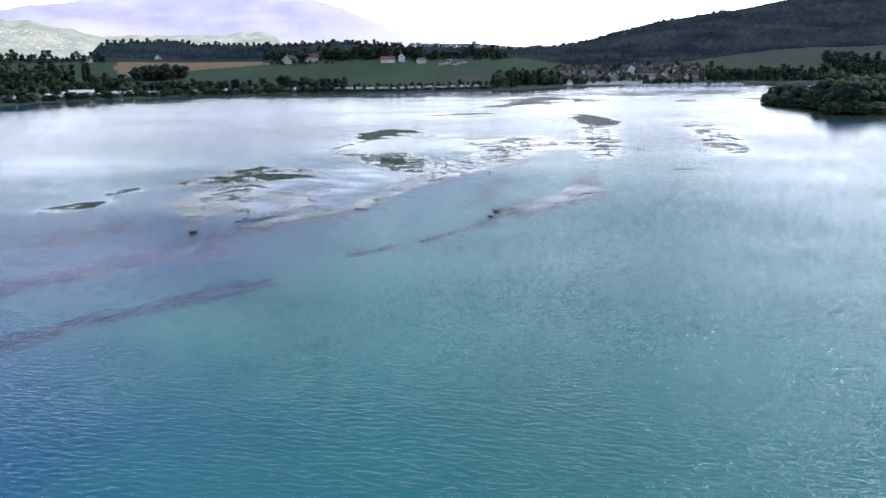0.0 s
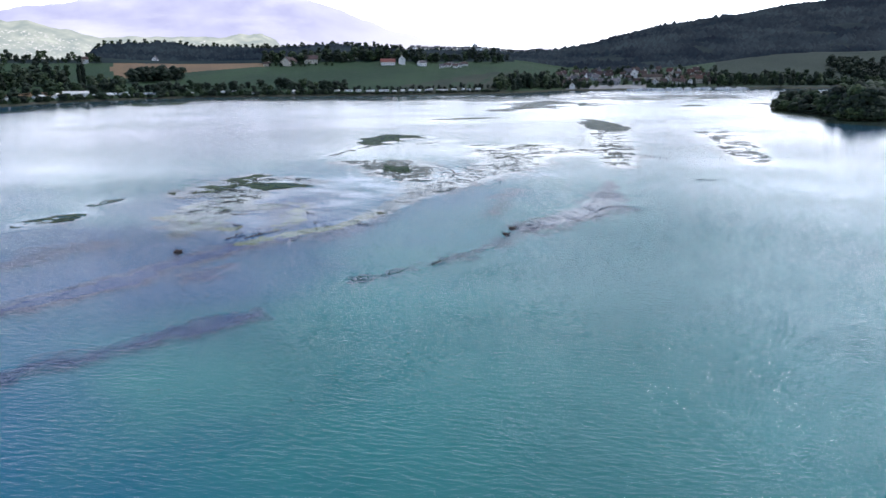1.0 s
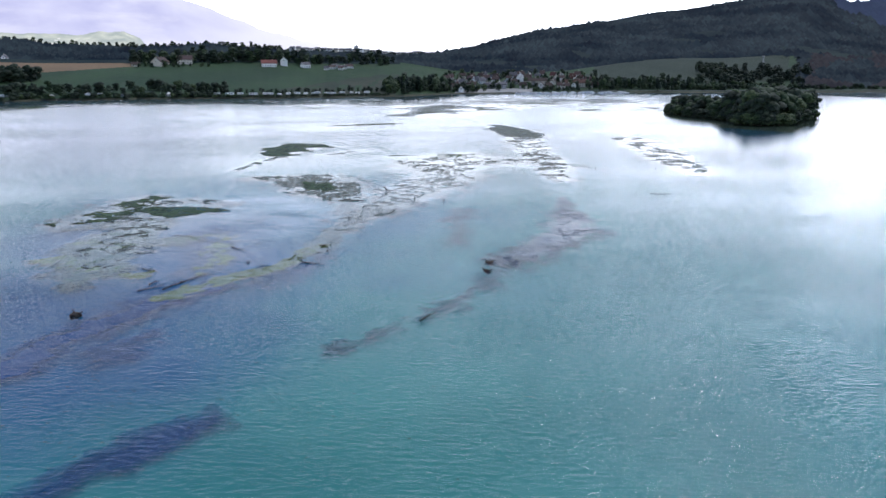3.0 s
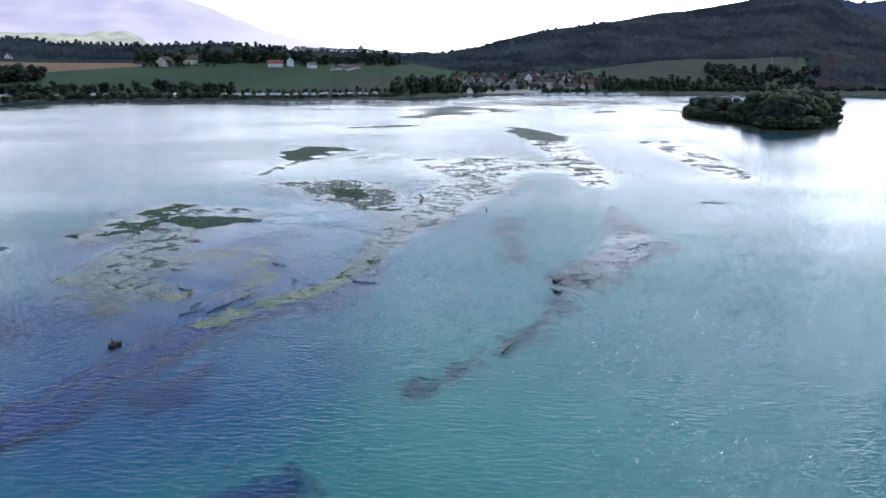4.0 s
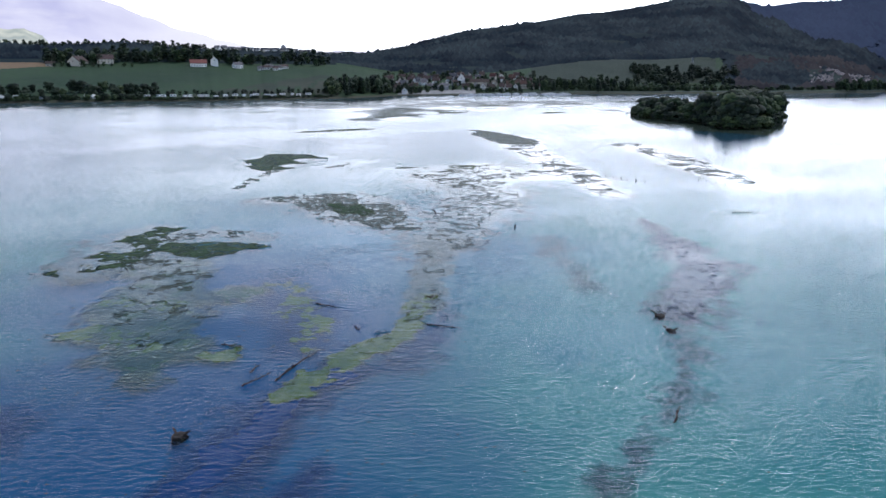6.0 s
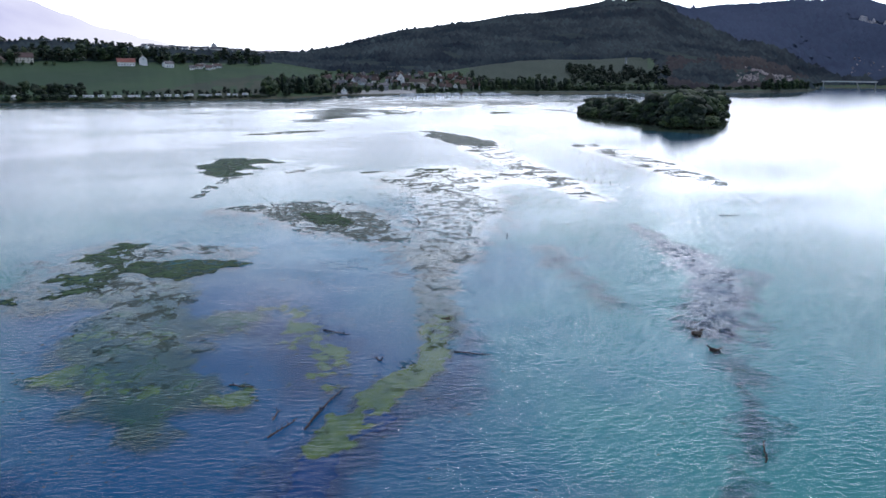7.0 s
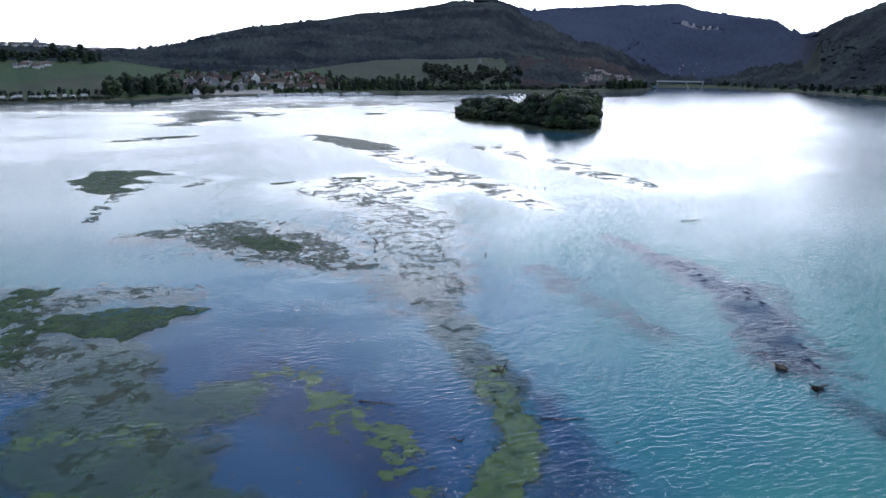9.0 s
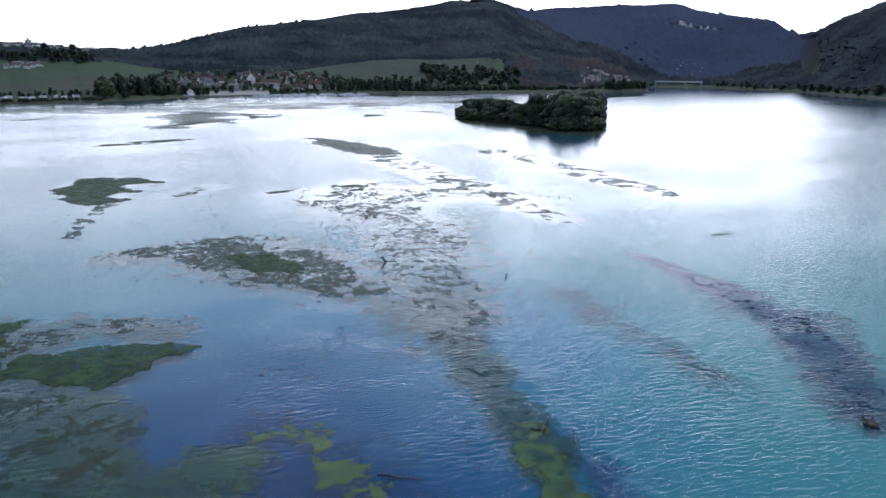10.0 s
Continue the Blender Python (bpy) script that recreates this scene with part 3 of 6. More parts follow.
# ---- ground, lake bed and shores in one sheet ----
def ground():
    azs = np.concatenate([np.arange(-180, -16, 4.0), np.arange(-16, 106, 0.25), np.arange(108, 181, 4.0)])
    inner = np.array([0.0, 0.05, 0.1, 0.2, 0.3, 0.4, 0.5, 0.6, 0.7, 0.8, 0.88, 0.94, 0.97, 0.985])
    outer = np.concatenate([np.arange(0, 60, 6), np.arange(60, 330, 5), np.arange(330, 420, 15), np.arange(420, 1100, 34), np.arange(1100, 3400, 120)])
    A, S = np.meshgrid(azs, inner, indexing="ij")
    R1 = shore(A) * S
    Z1 = -0.75 + 0.5 * np.clip((S - 0.9) / 0.1, 0, 1)
    A2, T = np.meshgrid(azs, outer, indexing="ij")
    R2 = shore(A2) + T
    Z2 = land(A2, T)
    Z2[:, 0] = -0.15
    A, R, Z = np.hstack([A, A2]), np.hstack([R1, R2]), np.hstack([Z1, Z2])
    rows, cols = A.shape
    V = np.stack([MX + R * np.sin(np.radians(A)), MY + R * np.cos(np.radians(A)), Z], -1).reshape(-1, 3)
    i, j = np.meshgrid(np.arange(rows - 1), np.arange(cols - 1), indexing="ij")
    a = i * cols + j
    F = np.stack([a, a + 1, a + cols + 1, a + cols], -1).reshape(-1, 4)
    me = smooth(fast_mesh("ground", V, F))
    mats = [BED, BANK, GRASS, CROP, MEADOW, SCRUB, FLOOR, GRAVEL, FLOORF]
    for m in mats:
        me.materials.append(m)
    az = ((A[:-1, :-1] + A[1:, 1:]) / 2)
    t = (R[:-1, :-1] + R[1:, 1:]) / 2 - shore(az)
    wob = az + 0.5 * (grain(az * 1.3, t / 60, 9) - 0.5)
    t1 = np.interp(az, APRON_AZ, APRON_T)
    k = np.full(az.shape, 6)
    k[t < t1 * 1.02] = 2
    left = az < 37
    k[left & (t < np.clip((wob - 24) * 16, 0, 190)) & (fbm(az * 2, t / 30, 4) > 0.36)] = 5
    tan_low = 150 + (wob - 6) * 9.5
    k[left & (t > tan_low) & (t < 290) & (wob > 6.4) & (wob < 17.6)] = 3
    k[left & (t > 290)] = 6
    k[left & (wob < 4.5) & (t > 40) & (t < 70)] = 3
    k[(wob > 51.5) & (wob < 65) & (t > 110) & (t < t1 * 1.02)] = 4
    k[(az > 65.5) & (t > 45)] = 6
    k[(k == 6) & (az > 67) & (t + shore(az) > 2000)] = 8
    k[(wob > 41.4) & (wob < 47.5) & (t < 46)] = 7
    k[t < 8] = 1
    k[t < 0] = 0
    me.polygons.foreach_set("material_index", k.ravel().astype(np.int32))
    return tagged(put("ground", me, None), "lake bed, grassy shores, fields and wooded slopes", "ground", kind="structure")


ground()


def water():
    """The lake's surface; the attribute calm marks sheltered water round the weeds."""
    azs = np.concatenate([np.arange(-180, -30, 3.0), np.arange(-30, 106, 0.5), np.arange(108, 181, 3.0)])
    fr = np.concatenate([np.arange(0, 330, 4.0), np.arange(330, 620, 10)])
    A, S = np.meshgrid(azs, np.arange(len(fr) + 40), indexing="ij")
    edge = shore(A) + 10
    near = np.interp(S, np.arange(len(fr)), fr)
    tail = np.clip((S - len(fr) + 1) / 40, 0, 1)
    R = np.minimum(near + (edge - 620) * tail, edge)
    R = np.where(edge < 640, edge * np.minimum(S / (len(fr) + 39), 1), R)
    X, Y = MX + R * np.sin(np.radians(A)), MY + R * np.cos(np.radians(A))
    rows, cols = A.shape
    i, j = np.meshgrid(np.arange(rows - 1), np.arange(cols - 1), indexing="ij")
    a = i * cols + j
    F = np.stack([a, a + cols, a + cols + 1, a + 1], -1).reshape(-1, 4)
    V = np.stack([X, Y, np.zeros_like(X)], -1).reshape(-1, 3)
    calm = np.zeros(X.size)
    for P, reach in FIELDS:
        for (x0, y0, w0), (x1, y1, w1) in zip(P[:-1], P[1:]):
            dx, dy = x1 - x0, y1 - y0
            s = np.clip(((V[:, 0] - x0) * dx + (V[:, 1] - y0) * dy) / (dx * dx + dy * dy), 0, 1)
            d = np.hypot(V[:, 0] - x0 - s * dx, V[:, 1] - y0 - s * dy) - (w0 + (w1 - w0) * s)
            calm = np.maximum(calm, np.clip(1 - d / reach, 0, 1))
    me = bpy.data.meshes.new("water")
    me.from_pydata(V.tolist(), [], F.tolist())
    at = me.attributes.new("calm", "FLOAT", "POINT")
    at.data.foreach_set("value", calm.astype(np.float32))
    # still water in the lee of the wooded headland before the bridge
    reach = np.interp(A, [63, 67, 71, 75.2, 75.6], [0, 130, 330, 330, 0])
    lee = np.clip((reach - (edge - R)) / 40, 0, 1) * (reach > 0)
    at = me.attributes.new("lee", "FLOAT", "POINT")
    at.data.foreach_set("value", lee.ravel().astype(np.float32))
    return tagged(put("water", me, WATER), "turquoise rippled lake water reflecting a bright cloudy sky", "lake", kind="structure")


# ---- distance ----
def ridge(name, az0, az1, dist, tops, mat, label, low=-0.5, seed=1, rough=0.05):
    """A far ridge: a slope from the low angle up to the tops, which are pairs of direction and elevation."""
    azs = np.arange(az0, az1 + 0.01, 0.2)
    el = np.interp(azs, [a for a, e in tops], [e for a, e in tops])
    el = el + rough * 4 * (fbm(azs * 0.8, azs * 0, seed) - 0.5) * np.clip(el, 0.2, 2)
    steps = np.linspace(0, 1, 14)
    V, cols = [], len(steps) + 2
    for a, e in zip(azs, el):
        for s in steps:
            r = dist * (0.86 + 0.14 * s) 
            ang = low + (e - low) * s ** 0.9
            V.append((MX + r * math.sin(radians(a)), MY + r * math.cos(radians(a)), 33.6 + dist * math.tan(radians(ang))))
        for r, z in ((dist * 1.03, -60), (dist * 0.86, -60)):
            V.append((MX + r * math.sin(radians(a)), MY + r * math.cos(radians(a)), z))
    F = []
    for i in range(len(azs) - 1):
        for j in range(cols):
            F.append((i * cols + j, i * cols + (j + 1) % cols, (i + 1) * cols + (j + 1) % cols, (i + 1) * cols + j))
    me = smooth(fast_mesh(name, V, F))
    return tagged(put(name, me, mat), label, "mountain", kind="structure")


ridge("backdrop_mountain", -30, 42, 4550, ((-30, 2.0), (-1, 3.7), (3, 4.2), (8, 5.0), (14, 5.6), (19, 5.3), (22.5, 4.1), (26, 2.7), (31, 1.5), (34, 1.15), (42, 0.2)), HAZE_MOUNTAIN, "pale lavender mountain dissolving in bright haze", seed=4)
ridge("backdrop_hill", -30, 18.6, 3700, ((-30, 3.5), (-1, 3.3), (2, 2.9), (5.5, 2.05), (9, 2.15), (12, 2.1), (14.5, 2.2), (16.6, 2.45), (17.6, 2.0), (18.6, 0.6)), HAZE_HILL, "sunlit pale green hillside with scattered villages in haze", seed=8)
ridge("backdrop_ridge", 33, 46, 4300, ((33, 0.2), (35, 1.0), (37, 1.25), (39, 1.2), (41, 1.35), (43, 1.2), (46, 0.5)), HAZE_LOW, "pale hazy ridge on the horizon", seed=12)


# ---- woods on the slopes ----
def blob(seed, cut=-0.35, fine=2, lump=1.0):
    """A rounded uneven crown, open below."""
    bm = bmesh.new()
    bmesh.ops.create_icosphere(bm, subdivisions=fine, radius=1.0)
    rnd = random.Random(seed)
    off = Vector((rnd.random() * 50, rnd.random() * 50, seed))
    for v in bm.verts:
        v.co *= 1 + lump * (0.55 * noise.noise(v.co * 1.7 + off) + 0.3 * noise.noise(v.co * 4 + off))
    bmesh.ops.delete(bm, geom=[v for v in bm.verts if v.co.z < cut], context="VERTS")
    bmesh.ops.triangulate(bm, faces=bm.faces)
    bm.verts.index_update()
    V = np.array([v.co[:] for v in bm.verts])
    F = np.array([[v.index for v in f.verts] for f in bm.faces])
    bm.free()
    return V, F


BLOBS = [blob(s) for s in range(7)]
CROWNS = [blob(s, -0.02, 1, 0.55) for s in range(20, 32)]
LIGHT = [blob(s, -0.35, 1) for s in range(40, 47)]


def crowd(name, places, mat, label, seed=0, sunk=0.0, shapes=None, dip=0.75):
    """One mesh of many crowns: places are rows x, y, z, radius, height."""
    rng = np.random.default_rng(seed)
    places = np.asarray(places)
    shapes = shapes or CROWNS
    kind = rng.integers(0, len(shapes), len(places))
    Vs, Fs, base = [], [], 0
    for k, (V, F) in enumerate(shapes):
        P = places[kind == k]
        if not len(P):
            continue
        ang = rng.uniform(0, 2 * np.pi, len(P))
        c, s = np.cos(ang)[:, None], np.sin(ang)[:, None]
        X = (V[None, :, 0] * c - V[None, :, 1] * s) * P[:, 3, None] + P[:, 0, None]
        Y = (V[None, :, 0] * s + V[None, :, 1] * c) * P[:, 3, None] + P[:, 1, None]
        Z = (V[None, :, 2] + sunk) * P[:, 4, None] * 0.7 + P[:, 2, None] - dip * P[:, 3, None]
        Vs.append(np.stack([X, Y, Z], -1).reshape(-1, 3))
        Fs.append((F[None] + (np.arange(len(P)) * len(V))[:, None, None] + base).reshape(-1, 3))
        base += len(P) * len(V)
    me = smooth(fast_mesh(name, np.vstack(Vs), np.vstack(Fs)))
    return tagged(put(name, me, mat), label, "forest", kind="stuff")


def woods():
    """Trees ring by ring over the slopes, sparser with distance, with clearings."""
    rng = np.random.default_rng(11)
    near, far, brown = [], [], []
    r = 700.0
    while r < 3150:
        gap = 4.4 + (r - 700) * 0.0015
        n = int(radians(118) * r / gap)
        az = rng.uniform(-14, 104, n)
        rr = r + rng.uniform(-1.6 * gap, 1.6 * gap, n)
        t = rr - shore(az)
        t1 = np.interp(az, APRON_AZ, APRON_T)
        rc = np.interp(az, RIDGE_AZ, RIDGE_R)
        keep = (t > t1 * 1.03) & (rr < rc + 60)
        keep |= (az > 65.5) & (t > 42) & (rr < rc + 60)
        x, y = MX + rr * np.sin(np.radians(az)), MY + rr * np.cos(np.radians(az))
        keep &= ~((fbm(x / 90, y / 90, 21) > 0.685) & (az > 40) & (az < 70))
        keep &= ~((az < 37) & (t < 420) & (fbm(x / 70, y / 70, 22) > 0.52) & (az > 17))
        keep &= ~((az < 5.0) & (t > 300))
        keep &= ~((az > 71.0) & (az < 74.8) & (t > 75) & (t < 250) & (fbm(x / 26, y / 26, 23) > 0.36))
        keep &= ~((az > 78.1) & (az < 81.6) & (rr > CLIFF_R - 28) & (rr < CLIFF_R + 12))
        side = land(az + 0.08, rr - shore(az + 0.08)) - land(az - 0.08, rr - shore(az - 0.08))
        keep &= (np.abs(side) < 0.0028 * rr * 0.9) | (az < 73)
        z = land(az, t)
        size = 0.7 + 0.6 * fbm(x / 60, y / 60, 24)
        size = size * np.where((rng.random(n) < 0.10) & (rr < rc - 110), 1.75, 1.0)
        rad = gap * rng.uniform(0.75, 1.3, n) * size
        rad = rad * (1.2 + 0.35 * np.clip((rr - 1500) / 600, 0, 1))
        hgt = rad * rng.uniform(1.5, 2.1, n) + 2.0
        hgt = hgt * np.where(rr > rc - 110, 0.85, 1.0)
        rows = np.stack([x, y, z, rad, hgt], -1)
        # trees far enough back to take the haze-blue colour
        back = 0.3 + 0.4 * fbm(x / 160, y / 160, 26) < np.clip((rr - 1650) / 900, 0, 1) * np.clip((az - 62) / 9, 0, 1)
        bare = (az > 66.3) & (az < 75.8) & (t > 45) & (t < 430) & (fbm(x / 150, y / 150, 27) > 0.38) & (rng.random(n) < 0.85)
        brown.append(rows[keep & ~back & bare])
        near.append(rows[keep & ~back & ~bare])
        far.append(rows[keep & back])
        r += gap * 0.95
    crowd("woods", np.vstack(near), WOODS, "dense dark mixed forest covering the slopes", 2, dip=0.85)
    crowd("scrub_woods", np.vstack(brown), SCRUBWOOD, "reddish brown bare scrub on the rocky slope", 4)
    crowd("woods", np.vstack(far), WOODS_FAR, "forest on the far mountain, blue with painted haze", 3, dip=0.8)


woods()


# ---- trees ----
def tree_mesh(seed, height, spread, lean=0.0, columnar=False, leaves=620, leaf=0.75):
    """Trunk with limbs, and a crown of many small leaf sprays on uneven lobes."""
    rnd = random.Random(seed)
    bm = bmesh.new()
    rod(bm, (0, 0, -0.4), (lean, 0, height * 0.45), height * 0.022, height * 0.012)
    rod(bm, (lean, 0, height * 0.45), (lean * 1.4, 0, height * 0.85), height * 0.012, height * 0.004)
    lobes = []
    count = (9 if leaves > 200 else 6) if not columnar else 8
    for i in range(count):
        a = rnd.random() * 6.28
        if columnar:
            z = height * (0.16 + 0.78 * i / (count - 1))
            w = spread * (1.0 - 0.6 * abs(i / (count - 1) - 0.4))
            c = Vector((math.cos(a) * spread * 0.15, math.sin(a) * spread * 0.15, z))
            lobes.append((c, w, height * 0.11))
        else:
            z = height * rnd.uniform(0.26, 0.86)
            d = spread * rnd.uniform(0.25, 0.75) * (1.2 - 0.75 * (z / height - 0.26))
            c = Vector((math.cos(a) * d, math.sin(a) * d, z))
            lobes.append((c, spread * rnd.uniform(0.42, 0.64), height * rnd.uniform(0.13, 0.20)))
        rod(bm, (lean, 0, min(z * 0.7, height * 0.5)), c, height * 0.007, height * 0.003, 5)
    if not columnar:
        lobes.append((Vector((0, 0, height * 0.55)), spread * 0.6, height * 0.27))
        lobes.append((Vector((0, 0, height * 0.2)), spread * 0.75, height * 0.17))
    V, F = [], []
    for i in range(leaves):
        c, w, h = lobes[i % len(lobes)]
        d = Vector((rnd.gauss(0, 1), rnd.gauss(0, 1), rnd.gauss(0.25, 1))).normalized()
        p = c + Vector((d.x * w, d.y * w, d.z * h)) * rnd.uniform(0.75, 1.12)
        n = (d + Vector((rnd.uniform(-0.6, 0.6), rnd.uniform(-0.6, 0.6), rnd.uniform(-0.2, 0.8)))).normalized()
        u = n.orthogonal().normalized()
        v = n.cross(u)
        s = leaf * rnd.uniform(0.6, 1.35)
        k = len(V)
        for q in range(5):
            ang = q * 1.2566 + rnd.uniform(-0.3, 0.3)
            V.append(p + (u * math.cos(ang) + v * math.sin(ang)) * s * rnd.uniform(0.7, 1.1) + n * rnd.uniform(-0.15, 0.15))
        F += [(k, k + 1, k + 2), (k, k + 2, k + 3), (k, k + 3, k + 4)]
    for c, w, h in lobes:
        bv, bf = (BLOBS if leaves > 200 else LIGHT)[rnd.randrange(7)]
        k = len(V)
        V += [Vector((c.x + q[0] * w * 0.95, c.y + q[1] * w * 0.95, c.z + q[2] * h * 1.0)) for q in bv]
        F += [tuple(int(i) + k for i in f) for f in bf]
    trunk = bpy.data.meshes.new("trunk")
    bmesh.ops.triangulate(bm, faces=bm.faces)
    bm.to_mesh(trunk)
    bm.free()
    trunk.materials.append(BARK)
    crown = fast_mesh("crown", [v[:] for v in V], F)
    return trunk, crown


KINDS = {}
for key, n, args in (("broad", 4, dict(height=14, spread=5.6)), ("bush", 3, dict(height=6, spread=4.2, leaves=420, leaf=0.6)), ("tall", 3, dict(height=18, spread=5.0)), ("poplar", 2, dict(height=18, spread=2.3, columnar=True)), ("far", 4, dict(height=14, spread=5.6, leaves=190, leaf=1.15))):
    for i in range(n):
        for name, mat in (("A", LEAF_A), ("B", LEAF_B), ("D", LEAF_D)):
            if name == "A":
                first = tree_mesh(sum(map(ord, key)) + i, **args)
                crown = first[1]
            else:
                crown = first[1].copy()
                crown.materials.clear()
            crown.materials.append(mat)
            KINDS[key, i, name] = (first[0], crown)
COUNTS = {"far": 4, "broad": 4, "bush": 3, "tall": 3, "poplar": 2}
WORDS = {"broad": "broad leafy tree", "bush": "low rounded bush", "tall": "tall leafy tree", "poplar": "slender columnar poplar"}
tree_rnd = random.Random(77)


def tree(key, tone, x, y, z, size, where, group, squash=1.0):
    i = tree_rnd.randrange(COUNTS[key])
    trunk, crown = KINDS[key, i, tone]
    ob = new("bush" if key == "bush" else "tree")
    ob.matrix_basis = pose(x, y, z, 0, 0, tree_rnd.uniform(0, 360))
    ob.scale = (size * tree_rnd.uniform(0.9, 1.15), size * tree_rnd.uniform(0.9, 1.15), size * squash)
    put("trunk", trunk, None, ob)
    put("crown", crown, None, ob)
    shade = {"A": "green", "B": "grey-green", "D": "dark green"}[tone]
    return tagged(ob, f"{shade} {WORDS[key]} {where}", "bush" if key == "bush" else "tree", group)


# island
LOBES = (((514, 376), (490, 328), 14), ((453, 281), (540, 300), 14), ((468, 296), (490, 330), 10))


def islet(x, y):
    """How far inside the islet a place lies, 1 on its spine, 0 at its rim."""
    best = -9.0
    for (x0, y0), (x1, y1), w in LOBES:
        dx, dy = x1 - x0, y1 - y0
        s = min(1, max(0, ((x - x0) * dx + (y - y0) * dy) / (dx * dx + dy * dy)))
        best = max(best, 1 - math.hypot(x - x0 - s * dx, y - y0 - s * dy) / w)
    return best + 0.3 * (float(fbm(x / 14, y / 14, 31, 3)) - 0.5)


def island():
    xs, ys = np.arange(414, 608, 3.0), np.arange(236, 432, 3.0)
    V = [(x, y, -0.9 + min(1.9, 2.6 * max(-0.2, islet(x, y)) + 0.9)) for x in xs for y in ys]
    n = len(ys)
    F = [(i * n + j, i * n + n + j, i * n + n + j + 1, i * n + j + 1) for i in range(len(xs) - 1) for j in range(n - 1) if max(V[i * n + j][2], V[i * n + n + j + 1][2]) > -1.3]
    tagged(put("island_ground", smooth(fast_mesh("island_ground", V, F)), BANK), "low muddy islet covered with trees", "island", kind="structure")
    rnd = random.Random(5)
    stand = 0
    while stand < 112:
        x, y = rnd.uniform(430, 590), rnd.uniform(250, 416)
        deep = islet(x, y)
        if deep < 0.12:
            continue
        stand += 1
        gap = math.hypot(x - 497, y - 328)
        big = (1.36 if y < 312 else 0.98) * (0.72 if deep < 0.35 else 1.0) * (0.8 if gap < 17 else 1.0)
        tree("broad", "AD"[rnd.random() < 0.6], x, y, 0.6, big * rnd.uniform(0.82, 1.14), "on the islet", "trees on the islet")
    rim = 0
    while rim < 90:
        x, y = rnd.uniform(425, 600), rnd.uniform(245, 424)
        if not -0.02 < islet(x, y) < 0.14:
            continue
        rim += 1
        tree("bush", "AD"[rim % 2], x, y, 0.1, rnd.uniform(0.7, 1.25), "hanging over the islet's waterline", "bushes round the islet")


island()


def grove(key, tones, n, az0, az1, t0, t1, s0, s1, label):
    """Far trees nobody would pick apart, joined into one mesh."""
    Vs, Fs, Ms, base = [], [], [], 0
    mats = [BARK] + [{"A": LEAF_A, "B": LEAF_B, "D": LEAF_D}[c] for c in "ABD"]
    for i in range(n):
        az = az0 + (az1 - az0) * (i + tree_rnd.random()) / n
        x, y, z = spot(az, tree_rnd.uniform(t0, t1))
        tone = tree_rnd.choice(tones)
        size, ang = tree_rnd.uniform(s0, s1), tree_rnd.uniform(0, 6.28)
        for slot, me in zip((0, 1 + "ABD".index(tone)), KINDS[key, tree_rnd.randrange(COUNTS[key]), tone]):
            v = np.zeros(len(me.vertices) * 3, np.float32)
            me.vertices.foreach_get("co", v)
            f = np.zeros(len(me.polygons) * 3, np.int32)
            me.loops.foreach_get("vertex_index", f)
            v = v.reshape(-1, 3) * size
            c, s = math.cos(ang), math.sin(ang)
            Vs.append(np.stack([v[:, 0] * c - v[:, 1] * s + x, v[:, 0] * s + v[:, 1] * c + y, v[:, 2] + z - 0.2], -1))
            Fs.append(f.reshape(-1, 3) + base)
            Ms.append(np.full(len(me.polygons), slot, np.int32))
            base += len(v)
    me = fast_mesh("grove", np.vstack(Vs), np.vstack(Fs))
    for m in mats:
        me.materials.append(m)
    me.polygons.foreach_set("material_index", np.concatenate(Ms))
    return tagged(put("grove", me, None), label, "trees", kind="stuff")


def plant(key, tones, n, az0, az1, t0, t1, s0, s1, where, group, squash=1.0):
    for i in range(n):
        az = az0 + (az1 - az0) * (i + tree_rnd.random()) / n
        x, y, z = spot(az, tree_rnd.uniform(t0, t1))
        tree(key, tree_rnd.choice(tones), x, y, z - 0.2, tree_rnd.uniform(s0, s1), where, group, squash)


plant("bush", "AD", 80, -5, 23, 3, 11, 0.5, 1.15, "along the lake shore", "shore bushes")
plant("bush", "AD", 80, 22.5, 36.5, 2, 8, 0.25, 0.6, "along the lake shore", "shore bushes")
plant("broad", "ADD", 64, -4, 24, 20, 60, 0.6, 1.05, "behind the lake shore", "shore trees")
plant("tall", "ADB", 22, 36.0, 41.2, 8, 70, 0.8, 1.15, "on the grassy shore", "trees before the village")
plant("poplar", "AD", 8, 36.3, 41, 20, 60, 0.9, 1.15, "on the grassy shore", "poplars")
plant("broad", "D", 18, 7.7, 11.2, 118, 150, 1.0, 1.4, "in the green field", "field trees")
plant("poplar", "D", 2, 4.2, 4.6, 110, 120, 1.1, 1.3, "in the fields", "poplars")
plant("tall", "BAD", 24, 51.8, 59.5, 10, 60, 0.7, 1.1, "on the village shore", "village shore trees")
plant("tall", "AD", 20, 72.9, 75.8, 5, 40, 0.7, 1.0, "on the point", "trees on the point")
grove("far", "ADD", 40, 23.5, 36, 27, 48, 0.3, 0.5, "leafy trees behind the caravan site")
grove("far", "ADD", 30, 36, 41.5, 20, 110, 0.7, 1.1, "leafy trees on the slope before the village")
grove("far", "ABD", 60, -6, 3.4, 70, 200, 0.9, 1.35, "leafy trees in a copse above the camp site")
grove("far", "ADD", 44, -6, 5.6, 285, 330, 0.5, 1.0, "leafy trees along the upper field edge")
grove("far", "AB", 10, 4.6, 7.2, 60, 110, 0.9, 1.2, "leafy trees in the fields")
grove("far", "ADD", 80, 17.5, 36.5, 272, 335, 0.7, 1.35, "leafy trees round the farmhouses")
grove("far", "ADD", 150, 39.8, 53, 20, 185, 0.4, 0.85, "leafy trees between the village houses")
